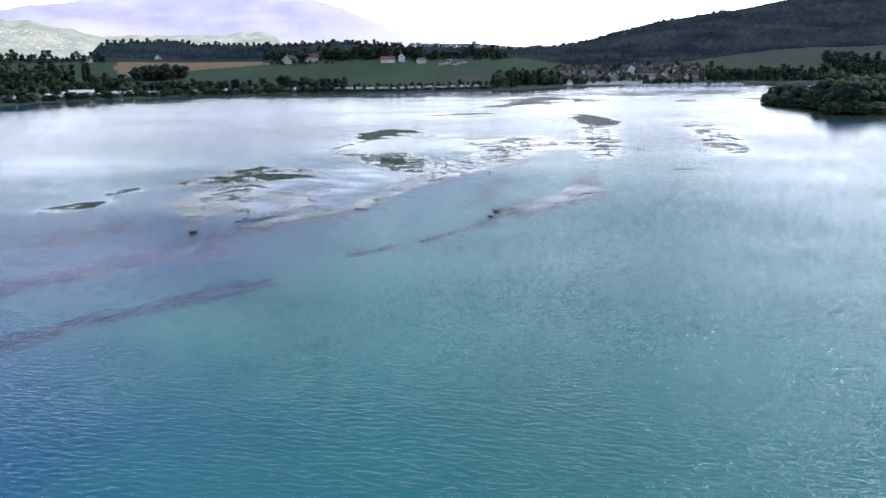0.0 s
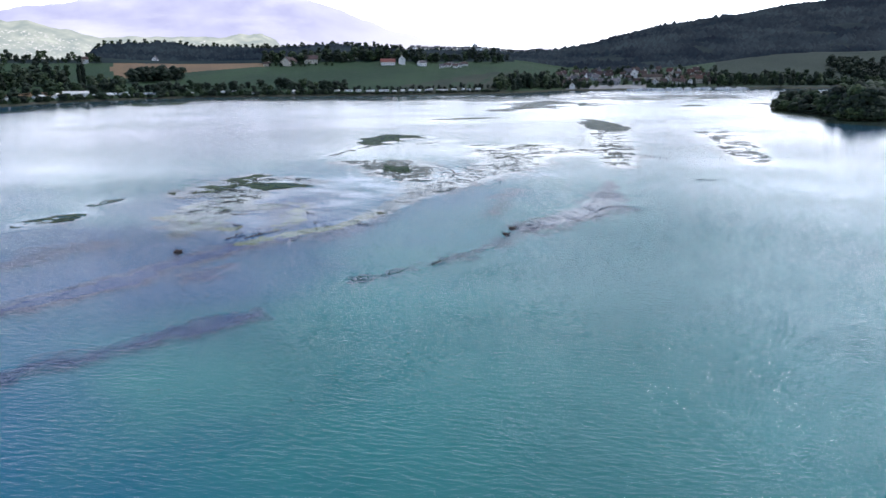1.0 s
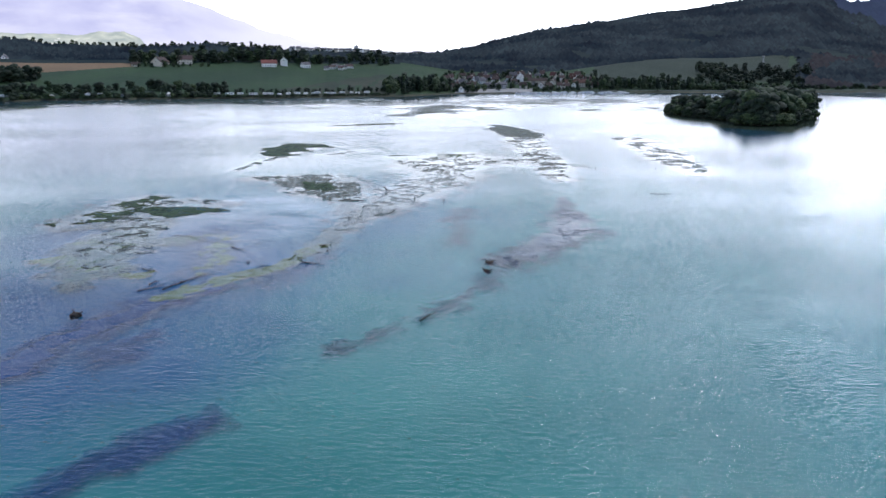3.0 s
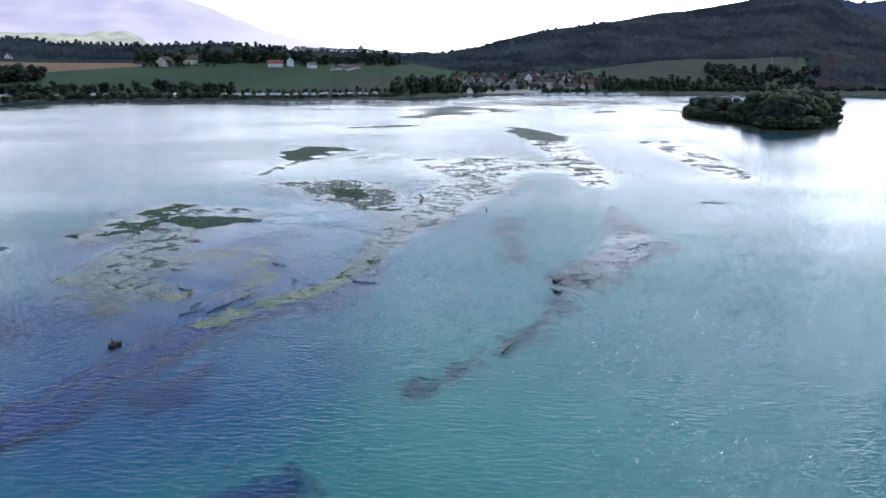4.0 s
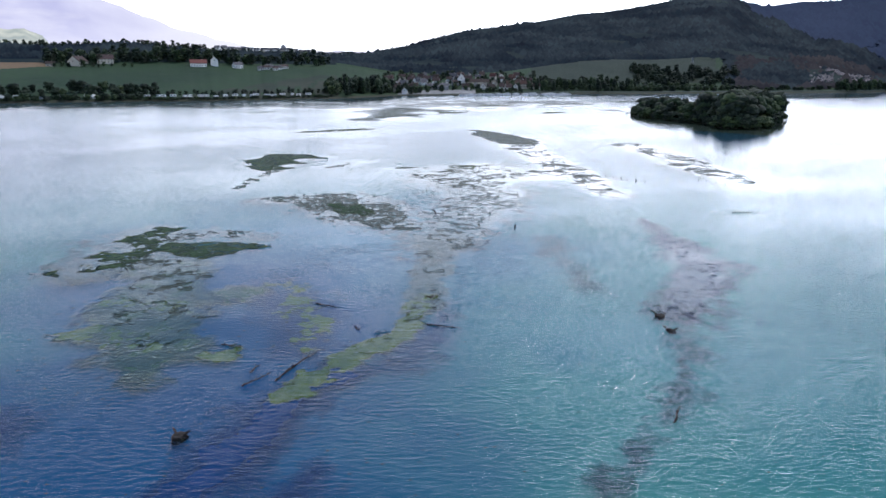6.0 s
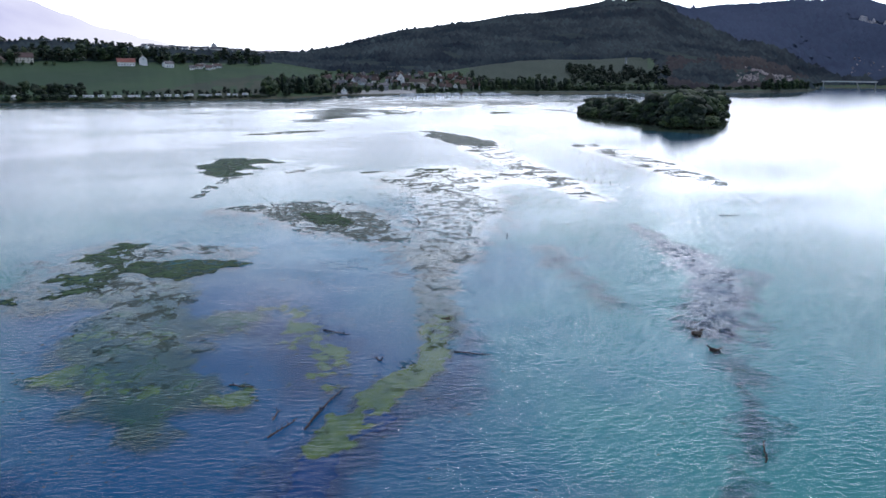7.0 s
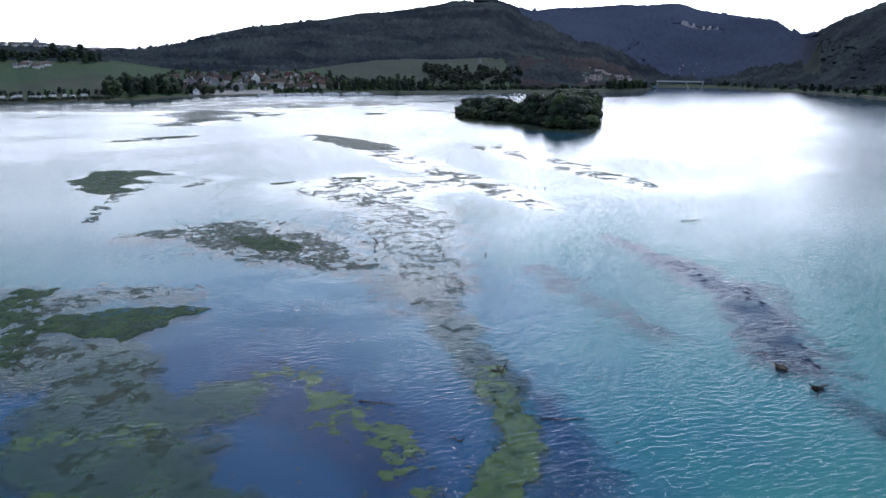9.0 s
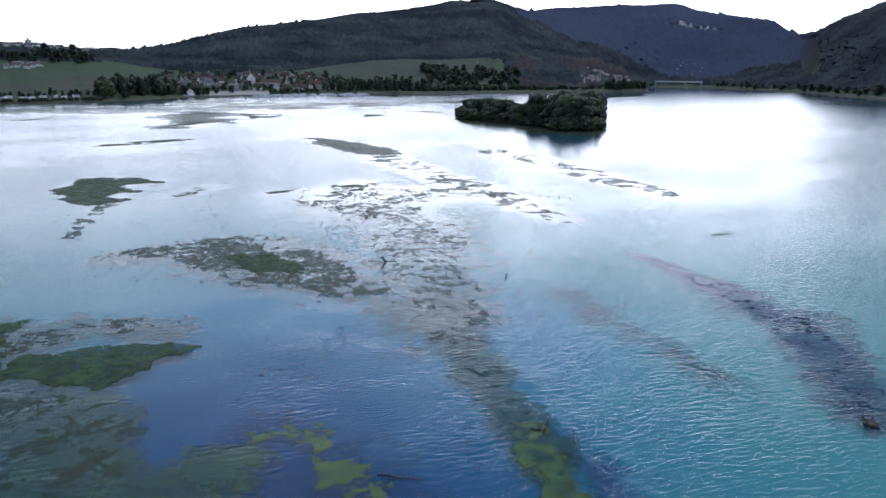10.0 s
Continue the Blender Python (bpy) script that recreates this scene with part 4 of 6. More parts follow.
grove("far", "ADD", 90, 5.2, 28, 620, 690, 0.5, 1.0, "leafy trees along the wooded crest")
grove("far", "ADD", 24, 28, 32, 680, 770, 0.45, 0.8, "leafy trees along the wooded crest")
grove("far", "ADD", 34, 32, 38.5, 800, 900, 0.45, 0.8, "leafy trees between the hilltop houses")
grove("far", "ADD", 12, 17.8, 23, 250, 262, 0.35, 0.65, "leafy trees before the farm")
grove("far", "BAD", 30, 17.2, 31, 282, 318, 0.9, 1.5, "tall leafy trees behind the farmhouses")
grove("far", "ADD", 26, 40.2, 43.2, 8, 60, 0.45, 0.8, "leafy trees before the first village houses")
grove("far", "ADD", 24, 47.4, 51, 8, 30, 0.35, 0.6, "leafy trees along the quay")
grove("far", "ABD", 60, 50.5, 66, 20, 60, 0.5, 0.95, "leafy trees along the village shore")
grove("far", "D", 46, 59.2, 61.8, 90, 250, 0.8, 1.25, "leafy trees in a meadow thicket")
grove("far", "D", 60, 61.5, 66.5, 60, 230, 0.8, 1.3, "leafy trees in the meadow hedges")
grove("far", "AD", 30, 52.0, 58, 40, 110, 0.6, 1.1, "leafy trees in the meadow")
grove("bush", "AD", 60, 58, 77, 20, 36, 0.8, 1.4, "leafy bushes beside the shore road")
grove("far", "AD", 40, 81, 96, 4, 34, 0.8, 1.2, "leafy trees on the far bank")


# ---- road, bridge, pylon, rock ----
def strip(name, az0, az1, t, width, mat, label, category):
    azs = np.arange(az0, az1, 0.25)
    V = []
    for a in azs:
        for dt, dz in ((0, -0.6), (0.2, 0.25), (width - 0.2, 0.25), (width, -0.6)):
            x, y, _ = spot(a, t + dt)
            V.append((x, y, float(land(a, t + width / 2)) + dz))
    F = [(i * 4 + j, i * 4 + j + 1, i * 4 + j + 5, i * 4 + j + 4) for i in range(len(azs) - 1) for j in range(3)]
    return tagged(put(name, fast_mesh(name, V, F), mat), label, category, kind="structure")


strip("road", 51, 77, 12, 8, ASPHALT, "pale grey shore road along the lake", "road")
strip("road_lane", 84, 98, 8, 7, ASPHALT, "grey road at the foot of the wooded slope", "road")


def bridge():
    x0, y0, x1, y1 = 1724.0, 486.0, 1744.0, 386.0
    ob = new("road_bridge")
    a, b = Vector((x0, y0, 0)), Vector((x1, y1, 0))
    ob.matrix_basis = Matrix.Translation(a)
    d = (b - a)
    ang = math.degrees(math.atan2(d.y, d.x))
    bm = box(bmesh.new(), d.x / 2, d.y / 2, 15.0, d.length, 8, 1.8, 0.2, ang)
    part("deck", bm, PALECONCRETE, ob)
    for side in (-3.8, 3.8):
        n = Vector((-d.y, d.x, 0)).normalized() * side
        bm = box(bmesh.new(), d.x / 2 + n.x, d.y / 2 + n.y, 16.8, d.length, 0.2, 1.0, 0.0, ang)
        part("railing", bm, METAL, ob)
    for k, lean in ((0.03, 0.0), (0.70, -0.07), (0.97, 0.0)):
        p, q = d * k, d * (k + lean)
        bm = rod(bmesh.new(), (p.x, p.y, -2), (q.x, q.y, 15.1), 1.1, 0.8, 12)
        part("pier", bm, CONCRETE, ob)
    tagged(ob, "pale concrete road bridge over the channel", "bridge")


bridge()


def pylon():
    x, y, z = spot(63.4, 265)
    ob = new("lattice_pylon")
    ob.matrix_basis = pose(x, y, z)
    for sx in (-1, 1):
        for sy in (-1, 1):
            part("leg", rod(bmesh.new(), (sx * 2.2, sy * 2.2, -0.5), (sx * 0.6, sy * 0.6, 20), 0.42, 0.34, 5), METAL, ob)
    for z0 in (3, 7, 11, 15):
        bm = bmesh.new()
        w0, w1 = 2.2 - z0 * 0.08, 2.2 - (z0 + 4) * 0.08
        for s in (-1, 1):
            rod(bm, (-w0, s * w0, z0), (w1, s * w1, z0 + 4), 0.14, 0.14, 4)
            rod(bm, (s * w0, w0, z0), (s * w1, -w1, z0 + 4), 0.14, 0.14, 4)
        part("brace", bm, METAL, ob)
    part("crossarm", box(bmesh.new(), 0, 0, 19.0, 15, 1.3, 1.3, 0.1, 40), METAL, ob)
    tagged(ob, "grey steel power pylon above the meadow", "pylon")


pylon()


def rock_face(az0, az1, t0, t1, lift, n, size, label, seed):
    """Pale broken rock ledges standing out of a slope."""
    rng = np.random.default_rng(seed)
    rows = []
    while len(rows) < n:
        az, t = rng.uniform(az0, az1), rng.uniform(t0, t1)
        if fbm(az * 2.2, t / 45, seed) < 0.52:
            continue
        x, y, z = spot(az, t)
        rows.append((x, y, z + lift - 1, size * rng.uniform(0.5, 1.2), size * rng.uniform(0.8, 1.9)))
    ob = crowd("rock_ledges", rows, ROCK, label, seed, 0.3, BLOBS, 0.0)
    ob["category"] = "rocks"


rock_face(71.2, 74.8, 80, 260, 1.5, 300, 2.4, "pale grey broken rock on a scrubby slope", 3)
rock_face(78.6, 80.4, 130, 330, 4, 34, 2.8, "pale rock scars between the trees", 5)


def cliff():
    """A limestone cliff band below the far crest."""
    V, azs = [], np.arange(78.7, 81.3, 0.03)
    for a in azs:
        tall = 15 * max(0.05, min(1.0, 2.6 * (float(fbm(a * 4.5, 1.0, 41)) - 0.30)))
        foot = CLIFF_R + 14 * (float(fbm(a * 1.1, 3.0, 43)) - 0.5)
        z = float(land(a, foot - float(shore(a))))
        for s in (-0.2, 0.1, 0.35, 0.6, 0.85, 1.0):
            r = foot + 5 * s + 9 * (float(fbm(a * 7, s * 3, 42)) - 0.5)
            V.append((MX + r * math.sin(radians(a)), MY + r * math.cos(radians(a)), z + s * tall))
        V.append((MX + (foot + 70) * math.sin(radians(a)), MY + (foot + 70) * math.cos(radians(a)), z + tall * 0.8))
    F = [(i * 7 + j, i * 7 + j + 1, i * 7 + j + 8, i * 7 + j + 7) for i in range(len(azs) - 1) for j in range(6)]
    tagged(put("cliff", fast_mesh("cliff", V, F), CLIFFROCK), "pale limestone cliff band in a wooded mountainside", "cliff", kind="structure")


cliff()


# ---- houses ----
def house(x, y, z, w, d, h, rise, wall, roof, turn, label, group="", name="house", windows=True, chimney=True):
    ob = new(name)
    ob.matrix_basis = pose(x, y, z - 0.6, 0, 0, turn)
    bm = bmesh.new()
    a = [bm.verts.new(p) for p in ((-w / 2, -d / 2, -2.5), (w / 2, -d / 2, -2.5), (w / 2, d / 2, -2.5), (-w / 2, d / 2, -2.5), (-w / 2, -d / 2, h), (w / 2, -d / 2, h), (w / 2, d / 2, h), (-w / 2, d / 2, h), (-w / 2, 0, h + rise), (w / 2, 0, h + rise))]
    for f in ((0, 1, 5, 4), (2, 3, 7, 6), (1, 2, 6, 9, 5), (3, 0, 4, 8, 7)):
        bm.faces.new([a[i] for i in f])
    part("wall", bm, wall, ob)
    bm = bmesh.new()
    o, th = 0.7, 0.35
    k = rise / (d / 2)
    for s in (-1, 1):
        pts = [(-w / 2 - o, 0, h + rise + 0.05), (w / 2 + o, 0, h + rise + 0.05), (w / 2 + o, s * (d / 2 + o), h - o * k + 0.05), (-w / 2 - o, s * (d / 2 + o), h - o * k + 0.05)]
        lo = [bm.verts.new(p) for p in pts]
        hi = [bm.verts.new((p[0], p[1], p[2] + th)) for p in pts]
        for f in ([hi[0], hi[1], hi[2], hi[3]], [lo[3], lo[2], lo[1], lo[0]]):
            bm.faces.new(f)
        for i in range(4):
            bm.faces.new([lo[i], lo[(i + 1) % 4], hi[(i + 1) % 4], hi[i]])
    r = part("roof", bm, roof, ob)
    if chimney:
        part("chimney", box(bmesh.new(), w * 0.22, d * 0.1, h + rise * 0.6, 0.8, 0.8, rise * 0.4 + 1.2, 0.05), WALLC, r)
    if windows:
        for s in (-1, 1):
            for st in range(max(1, int(h / 2.9))):
                n = max(2, int(w / 3.5))
                for i in range(n):
                    part("window", box(bmesh.new(), -w / 2 + w * (i + 0.5) / n, s * (d / 2 + 0.02), 1.0 + st * 2.9, 1.1, 0.12, 1.35), GLASSD, ob)
        for s in (-1, 1):
            part("window", box(bmesh.new(), s * (w / 2 + 0.02), 0, h - 0.6, 0.12, 1.1, 1.35), GLASSD, ob)
    return tagged(ob, label, "house", group)


def facing(az):
    """The turn that sets a long front square to the lake."""
    return -az


def village():
    rnd = random.Random(21)
    rows = []
    tries = 0
    while len(rows) < 66 and tries < 4000:
        tries += 1
        az = rnd.uniform(40.6, 52.6)
        t = 30 + 135 * rnd.random() ** 1.2
        if az < 43 and t < 22:
            continue
        if 41.6 < az < 47.2 and t < 50:
            continue
        x, y, z = spot(az, t)
        if any((x - a) ** 2 + (y - b) ** 2 < 12.5 ** 2 for a, b in rows):
            continue
        rows.append((x, y))
        wall, wname = rnd.choice(((WALLW, "white"), (WALLW, "white"), (WALLW, "white"), (WALLC, "cream"), (WALLG, "grey")))
        roof, rname = rnd.choice(((ROOFB, "brown"), (ROOFB, "brown"), (ROOFG, "grey"))) if az < 48 else rnd.choice(((ROOFR, "red"), (ROOFB, "brown"), (ROOFB, "brown")))
        w, d, h = rnd.uniform(7, 11), rnd.uniform(6, 7.5), rnd.choice((3.5, 4.5, 5, 6))
        house(x, y, z, w, d, h, rnd.uniform(3, 4.6), wall, roof, facing(az) + rnd.choice((0, 0, 90, 20, -25)) + rnd.uniform(-12, 12), f"{wname} village house with a {rname} tiled roof", "village houses")


village()
for az, t, w, d, h, rise, wall, roof, turn, label in (
    (46.4, 100, 13, 12, 9, 7, WALLW, ROOFG, 90, "tall white gabled house in the village"),
    (47.6, 70, 34, 12, 8, 4, WALLC, ROOFB, 0, "long cream building with rows of windows"),
    (44.6, 62, 30, 14, 5, 3, WALLG, ROOFG, 0, "long grey hall beside the quay"),
    (50.6, 62, 32, 11, 6, 4, WALLC, ROOFR, 8, "long house with a red tiled roof"),
    (27.1, 262, 21, 12, 4.5, 4.5, WALLW, ROOFS, 0, "large cream house with a bright red roof"),
    (28.2, 268, 11, 10, 8, 4.5, WALLW, ROOFG, 90, "white gabled house beside the red roof"),
    (19.3, 272, 24, 15, 5, 6.5, WALLC, ROOFB, 62, "large farm barn with a brown roof"),
    (21.0, 286, 20, 12, 6, 5, WALLC, ROOFB, 0, "farmhouse with a brown tiled roof"),
    (24.2, 310, 20, 9, 5, 2, WALLW, ROOFG, 0, "low white building above the field"),
    (29.8, 252, 12, 9, 5, 3, WALLW, ROOFG, 30, "small white house above the field"),
    (17.6, 262, 10, 7, 3.5, 2.5, WALLC, ROOFB, 0, "small cream shed at the field's edge"),
    (9.4, 325, 8, 7, 4.5, 4, WALLW, ROOFG, 70, "white house before the wood"),
    (4.6, 290, 8, 7, 6, 3, WALLW, ROOFB, 20, "white house among trees"),
    (42.0, 14, 8, 7, 5, 3, WALLW, ROOFG, 90, "small white boat house on the shore"),
):
    x, y, z = spot(az, t)
    house(x, y, z, w, d, h, rise, wall, roof, facing(az) + turn, label)
for i in range(6):
    x, y, z = spot(31.4 + i * 0.32 + (i % 2) * 0.12, 232 + (i % 3) * 9)
    house(x, y, z, 7 + i % 3 * 2, 6, 3.4, 2.2, WALLW, (ROOFG, ROOFB)[i % 2], facing(31) + (i % 3) * 14, "low white house in a row above the field", "houses above the field")
hr = random.Random(9)
for i in range(22):
    az = 28.6 + i * 0.46
    rc = float(np.interp(az, RIDGE_AZ, RIDGE_R))
    t = rc - float(shore(az)) - hr.uniform(0, 60)
    x, y, z = spot(az, t)
    house(x, y, z + hr.uniform(2.0, 4.5), hr.uniform(8, 16), 9, hr.uniform(5, 7), 3.5, (WALLW, WALLC, WALLW)[i % 3], ROOFG, facing(az) + hr.uniform(-30, 30), "old stone house on the hilltop", "hilltop village", chimney=False)


def church():
    az = 33.6
    t = float(np.interp(az, RIDGE_AZ, RIDGE_R) - shore(az)) - 15
    x, y, z = spot(az, t)
    ob = new("church")
    ob.matrix_basis = pose(x, y, z, 0, 0, facing(az))
    part("nave", box(bmesh.new(), 8, 0, -3, 26, 13, 12, 0.2), WALLC, ob)
    part("tower", box(bmesh.new(), -9, 0, -3, 11, 11, 21, 0.2), WALLG, ob)
    bm = bmesh.new()
    bmesh.ops.create_cone(bm, cap_ends=True, segments=4, radius1=3.2, radius2=0.3, depth=5, matrix=pose(-9, 0, 20.5, 0, 0, 45))
    part("spire", bm, ROOFG, ob)
    tagged(ob, "stone church with a square tower on the hilltop", "church")


church()


def far_houses():
    """Specks of white houses over the hazy hillside, glowing in haze-pale painted colour."""
    rng = np.random.default_rng(6)
    V, F = [], []
    base = np.array([(-1, -1, 0), (1, -1, 0), (1, 1, 0), (-1, 1, 0), (-1, -1, 1), (1, -1, 1), (1, 1, 1), (-1, 1, 1), (-1, 0, 1.6), (1, 0, 1.6)], float)
    tri = [(0, 1, 5), (0, 5, 4), (2, 3, 7), (2, 7, 6), (1, 2, 6), (1, 6, 5), (3, 0, 4), (3, 4, 7), (5, 6, 9), (7, 4, 8), (4, 5, 9), (4, 9, 8), (6, 7, 8), (6, 8, 9)]
    for i in range(420):
        a = rng.uniform(-6, 15) if i % 2 else rng.normal(1.5, 2.2)
        s = rng.uniform(0.25, 0.8) if a < 5 else rng.uniform(0.3, 0.9)
        e = float(np.interp(a, (-30, -1, 2, 5.5, 9, 12, 14.5), (3.5, 3.3, 2.9, 2.05, 2.15, 2.1, 2.2)))
        ang = -0.5 + (e + 0.5) * s ** 0.9
        r = 3700 * (0.86 + 0.14 * s) - 40
        w = rng.uniform(1.2, 3.2) * np.array([1.5, 1, 0.7])
        p = np.array([MX + r * math.sin(radians(a)), MY + r * math.cos(radians(a)), 33.6 + 3700 * math.tan(radians(ang)) - 4])
        k = len(V)
        V += list(base * w + p)
        F += [tuple(q + k for q in f) for f in tri]
    tagged(put("far_houses", fast_mesh("far_houses", V, F), HAZE_WHITE), "tiny white houses scattered over the far hillside", "houses", kind="stuff")


far_houses()


# ---- camp sites ----
def caravan():
    ob = new("caravan")
    part("body", box(bmesh.new(), 0, 0, 0.5, 6.4, 2.4, 2.3, 0.25), VANW, ob)
    for x in (-1.7, 1.2):
        part("window", box(bmesh.new(), x, -1.21, 1.5, 1.4, 0.06, 0.7, 0.0), GLASSD, ob)
    for s in (-1, 1):
        part("wheel", rod(bmesh.new(), (-0.3, s * 0.95, 0.33), (-0.3, s * 1.18, 0.33), 0.34, 0.34, 12), RUBBER, ob)
    part("drawbar", rod(bmesh.new(), (3.1, 0, 0.45), (4.4, 0, 0.4), 0.09, 0.07), METAL, ob)
    part("jockey_wheel", rod(bmesh.new(), (4.3, 0, 0.0), (4.3, 0, 0.5), 0.07, 0.07), RUBBER, ob)
    return tagged(ob, "white touring caravan parked behind the shore", "caravan", "caravans on the shore")


def tent():
    ob = new("marquee_tent")
    bm = bmesh.new()
    w, d, h, r = 8, 6, 2.4, 2.0
    v = [bm.verts.new(p) for p in ((-w / 2, -d / 2, 0), (w / 2, -d / 2, 0), (w / 2, d / 2, 0), (-w / 2, d / 2, 0), (-w / 2, -d / 2, h), (w / 2, -d / 2, h), (w / 2, d / 2, h), (-w / 2, d / 2, h))]
    for f in ((0, 1, 5, 4), (1, 2, 6, 5), (2, 3, 7, 6), (3, 0, 4, 7)):
        bm.faces.new([v[i] for i in f])
    part("wall", bm, CANVAS, ob)
    bm = bmesh.new()
    ridge_a, ridge_b = (-w / 4, 0, h + r), (w / 4, 0, h + r)
    c = [bm.verts.new(p) for p in ((-w / 2 - 0.3, -d / 2 - 0.3, h - 0.1), (w / 2 + 0.3, -d / 2 - 0.3, h - 0.1), (w / 2 + 0.3, d / 2 + 0.3, h - 0.1), (-w / 2 - 0.3, d / 2 + 0.3, h - 0.1), ridge_a, ridge_b)]
    for f in ((0, 1, 5, 4), (2, 3, 4, 5), (1, 2, 5), (3, 0, 4)):
        bm.faces.new([c[i] for i in f])
    part("roof", bm, CANVAS, ob)
    return tagged(ob, "white canvas tent beside the water", "tent", "tents on the shore")


van = caravan()
cr = random.Random(3)
first = True
for az0, az1, n, t0, t1 in ((23.2, 34.8, 20, 13, 22), (-2.5, 9.5, 26, 12, 40), (9.5, 22.5, 12, 10, 24)):
    for i in range(n):
        az = az0 + (az1 - az0) * (i + cr.uniform(0.1, 0.9)) / n
        x, y, z = spot(az, cr.uniform(t0, t1))
        m = pose(x, y, z + 0.1, 0, 0, facing(az) + cr.uniform(-75, 75))
        if first:
            van.matrix_basis, first = m, False
        else:
            copy_thing(van, m)
tn = tent()
for i, (az, t) in enumerate(((1.6, 22), (2.6, 30), (3.3, 26), (0.4, 14), (6.2, 20), (10.6, 16), (14.4, 20), (19.9, 14))):
    x, y, z = spot(az, t)
    m = pose(x, y, z, 0, 0, facing(az) + i * 17)
    if i == 0:
        tn.matrix_basis = m
    else:
        copy_thing(tn, m)
x, y, z = spot(3.9, 34)
house(x, y, z, 24, 10, 3.2, 2.0, WALLW, CANVAS, facing(4), "long low white camp hall with a pale roof", chimney=False)


# ---- marina ----
def boat(mast):
    ob = new("sailing_boat" if mast else "motor_boat")
    bm = bmesh.new()
    n, rows = 9, []
    for i in range(n):
        s = i / (n - 1)
        half = 1.25 * (1 - max(0, s - 0.45) ** 2 / 0.3025) * (0.85 + 0.15 * min(1, s * 4))
        half = max(half, 0.03)
        x = -3.5 + 7 * s
        rows.append([bm.verts.new(p) for p in ((x, -half, 1.0 + 0.25 * s), (x, -half * 0.6, -0.1), (x, half * 0.6, -0.1), (x, half, 1.0 + 0.25 * s))])
    for a, b in zip(rows, rows[1:]):
        for j in range(4):
            bm.faces.new([a[j], a[(j + 1) % 4], b[(j + 1) % 4], b[j]])
    bm.faces.new(rows[0])
    part("hull", bm, VANW, ob)
    part("cabin", box(bmesh.new(), -0.2, 0, 1.05, 3.6, 1.9, 1.15, 0.22), VANW, ob)
    part("cover", box(bmesh.new(), -2.5, 0, 1.0, 1.7, 2.0, 0.9, 0.2), CANVAS, ob, "pale canvas cover")
    if mast:
        part("mast", rod(bmesh.new(), (0.6, 0, 1.1), (0.6, 0, 8.5), 0.09, 0.05, 6), METAL, ob)
        part("boom", rod(bmesh.new(), (0.55, 0, 2.3), (-2.6, 0, 2.3), 0.13, 0.11, 6), CANVAS, ob)
    return tagged(ob, "white sailing boat moored in the marina" if mast else "white motor boat moored in the marina", "boat", "boats in the marina")


pair = [boat(True), boat(False)]
mr = random.Random(14)
for i in range(84):
    az = 46.6 + 8.0 * (i + mr.uniform(-0.8, 0.8)) / 84
    az += 0.22 * math.sin(az * 9.0)
    r = float(shore(az)) - 9 - mr.randrange(4) * 12 + mr.uniform(-4, 4)
    m = pose(MX + r * math.sin(radians(az)), MY + r * math.cos(radians(az)), 0.0, 0, 0, facing(az) + mr.choice((90, 90, 40, 0)) + mr.uniform(-20, 20))
    m = m @ Matrix.Diagonal((mr.uniform(0.75, 1.3), mr.uniform(0.8, 1.15), mr.uniform(0.65, 1.2), 1))
    if i < 2:
        pair[i].matrix_basis = m
    else:
        copy_thing(pair[0 if mr.random() < 0.02 else 1], m)
for i in range(3):
    az0, az1 = 46.3 + i * 2.9, 48.9 + i * 2.9
    r = [float(shore(a)) - 3 for a in (az0, az1)]
    a = Vector((MX + r[0] * math.sin(radians(az0)), MY + r[0] * math.cos(radians(az0)), 0))
    b = Vector((MX + r[1] * math.sin(radians(az1)), MY + r[1] * math.cos(radians(az1)), 0))
    d = b - a
    ob = new("landing_stage")
    ob.matrix_basis = Matrix.Translation(a)
    part("deck", box(bmesh.new(), d.x / 2, d.y / 2, 0.45, d.length, 2.2, 0.25, 0.03, math.degrees(math.atan2(d.y, d.x))), CONCRETE, ob)
    for k in range(6):
        p = d * (k / 5)
        part("pile", rod(bmesh.new(), (p.x, p.y, -0.8), (p.x, p.y, 0.5), 0.2, 0.2), DEADWOOD, ob)
    tagged(ob, "pale landing stage for the moored boats", "jetty", "landing stages")


# ---- weeds ----
FIELDS = []


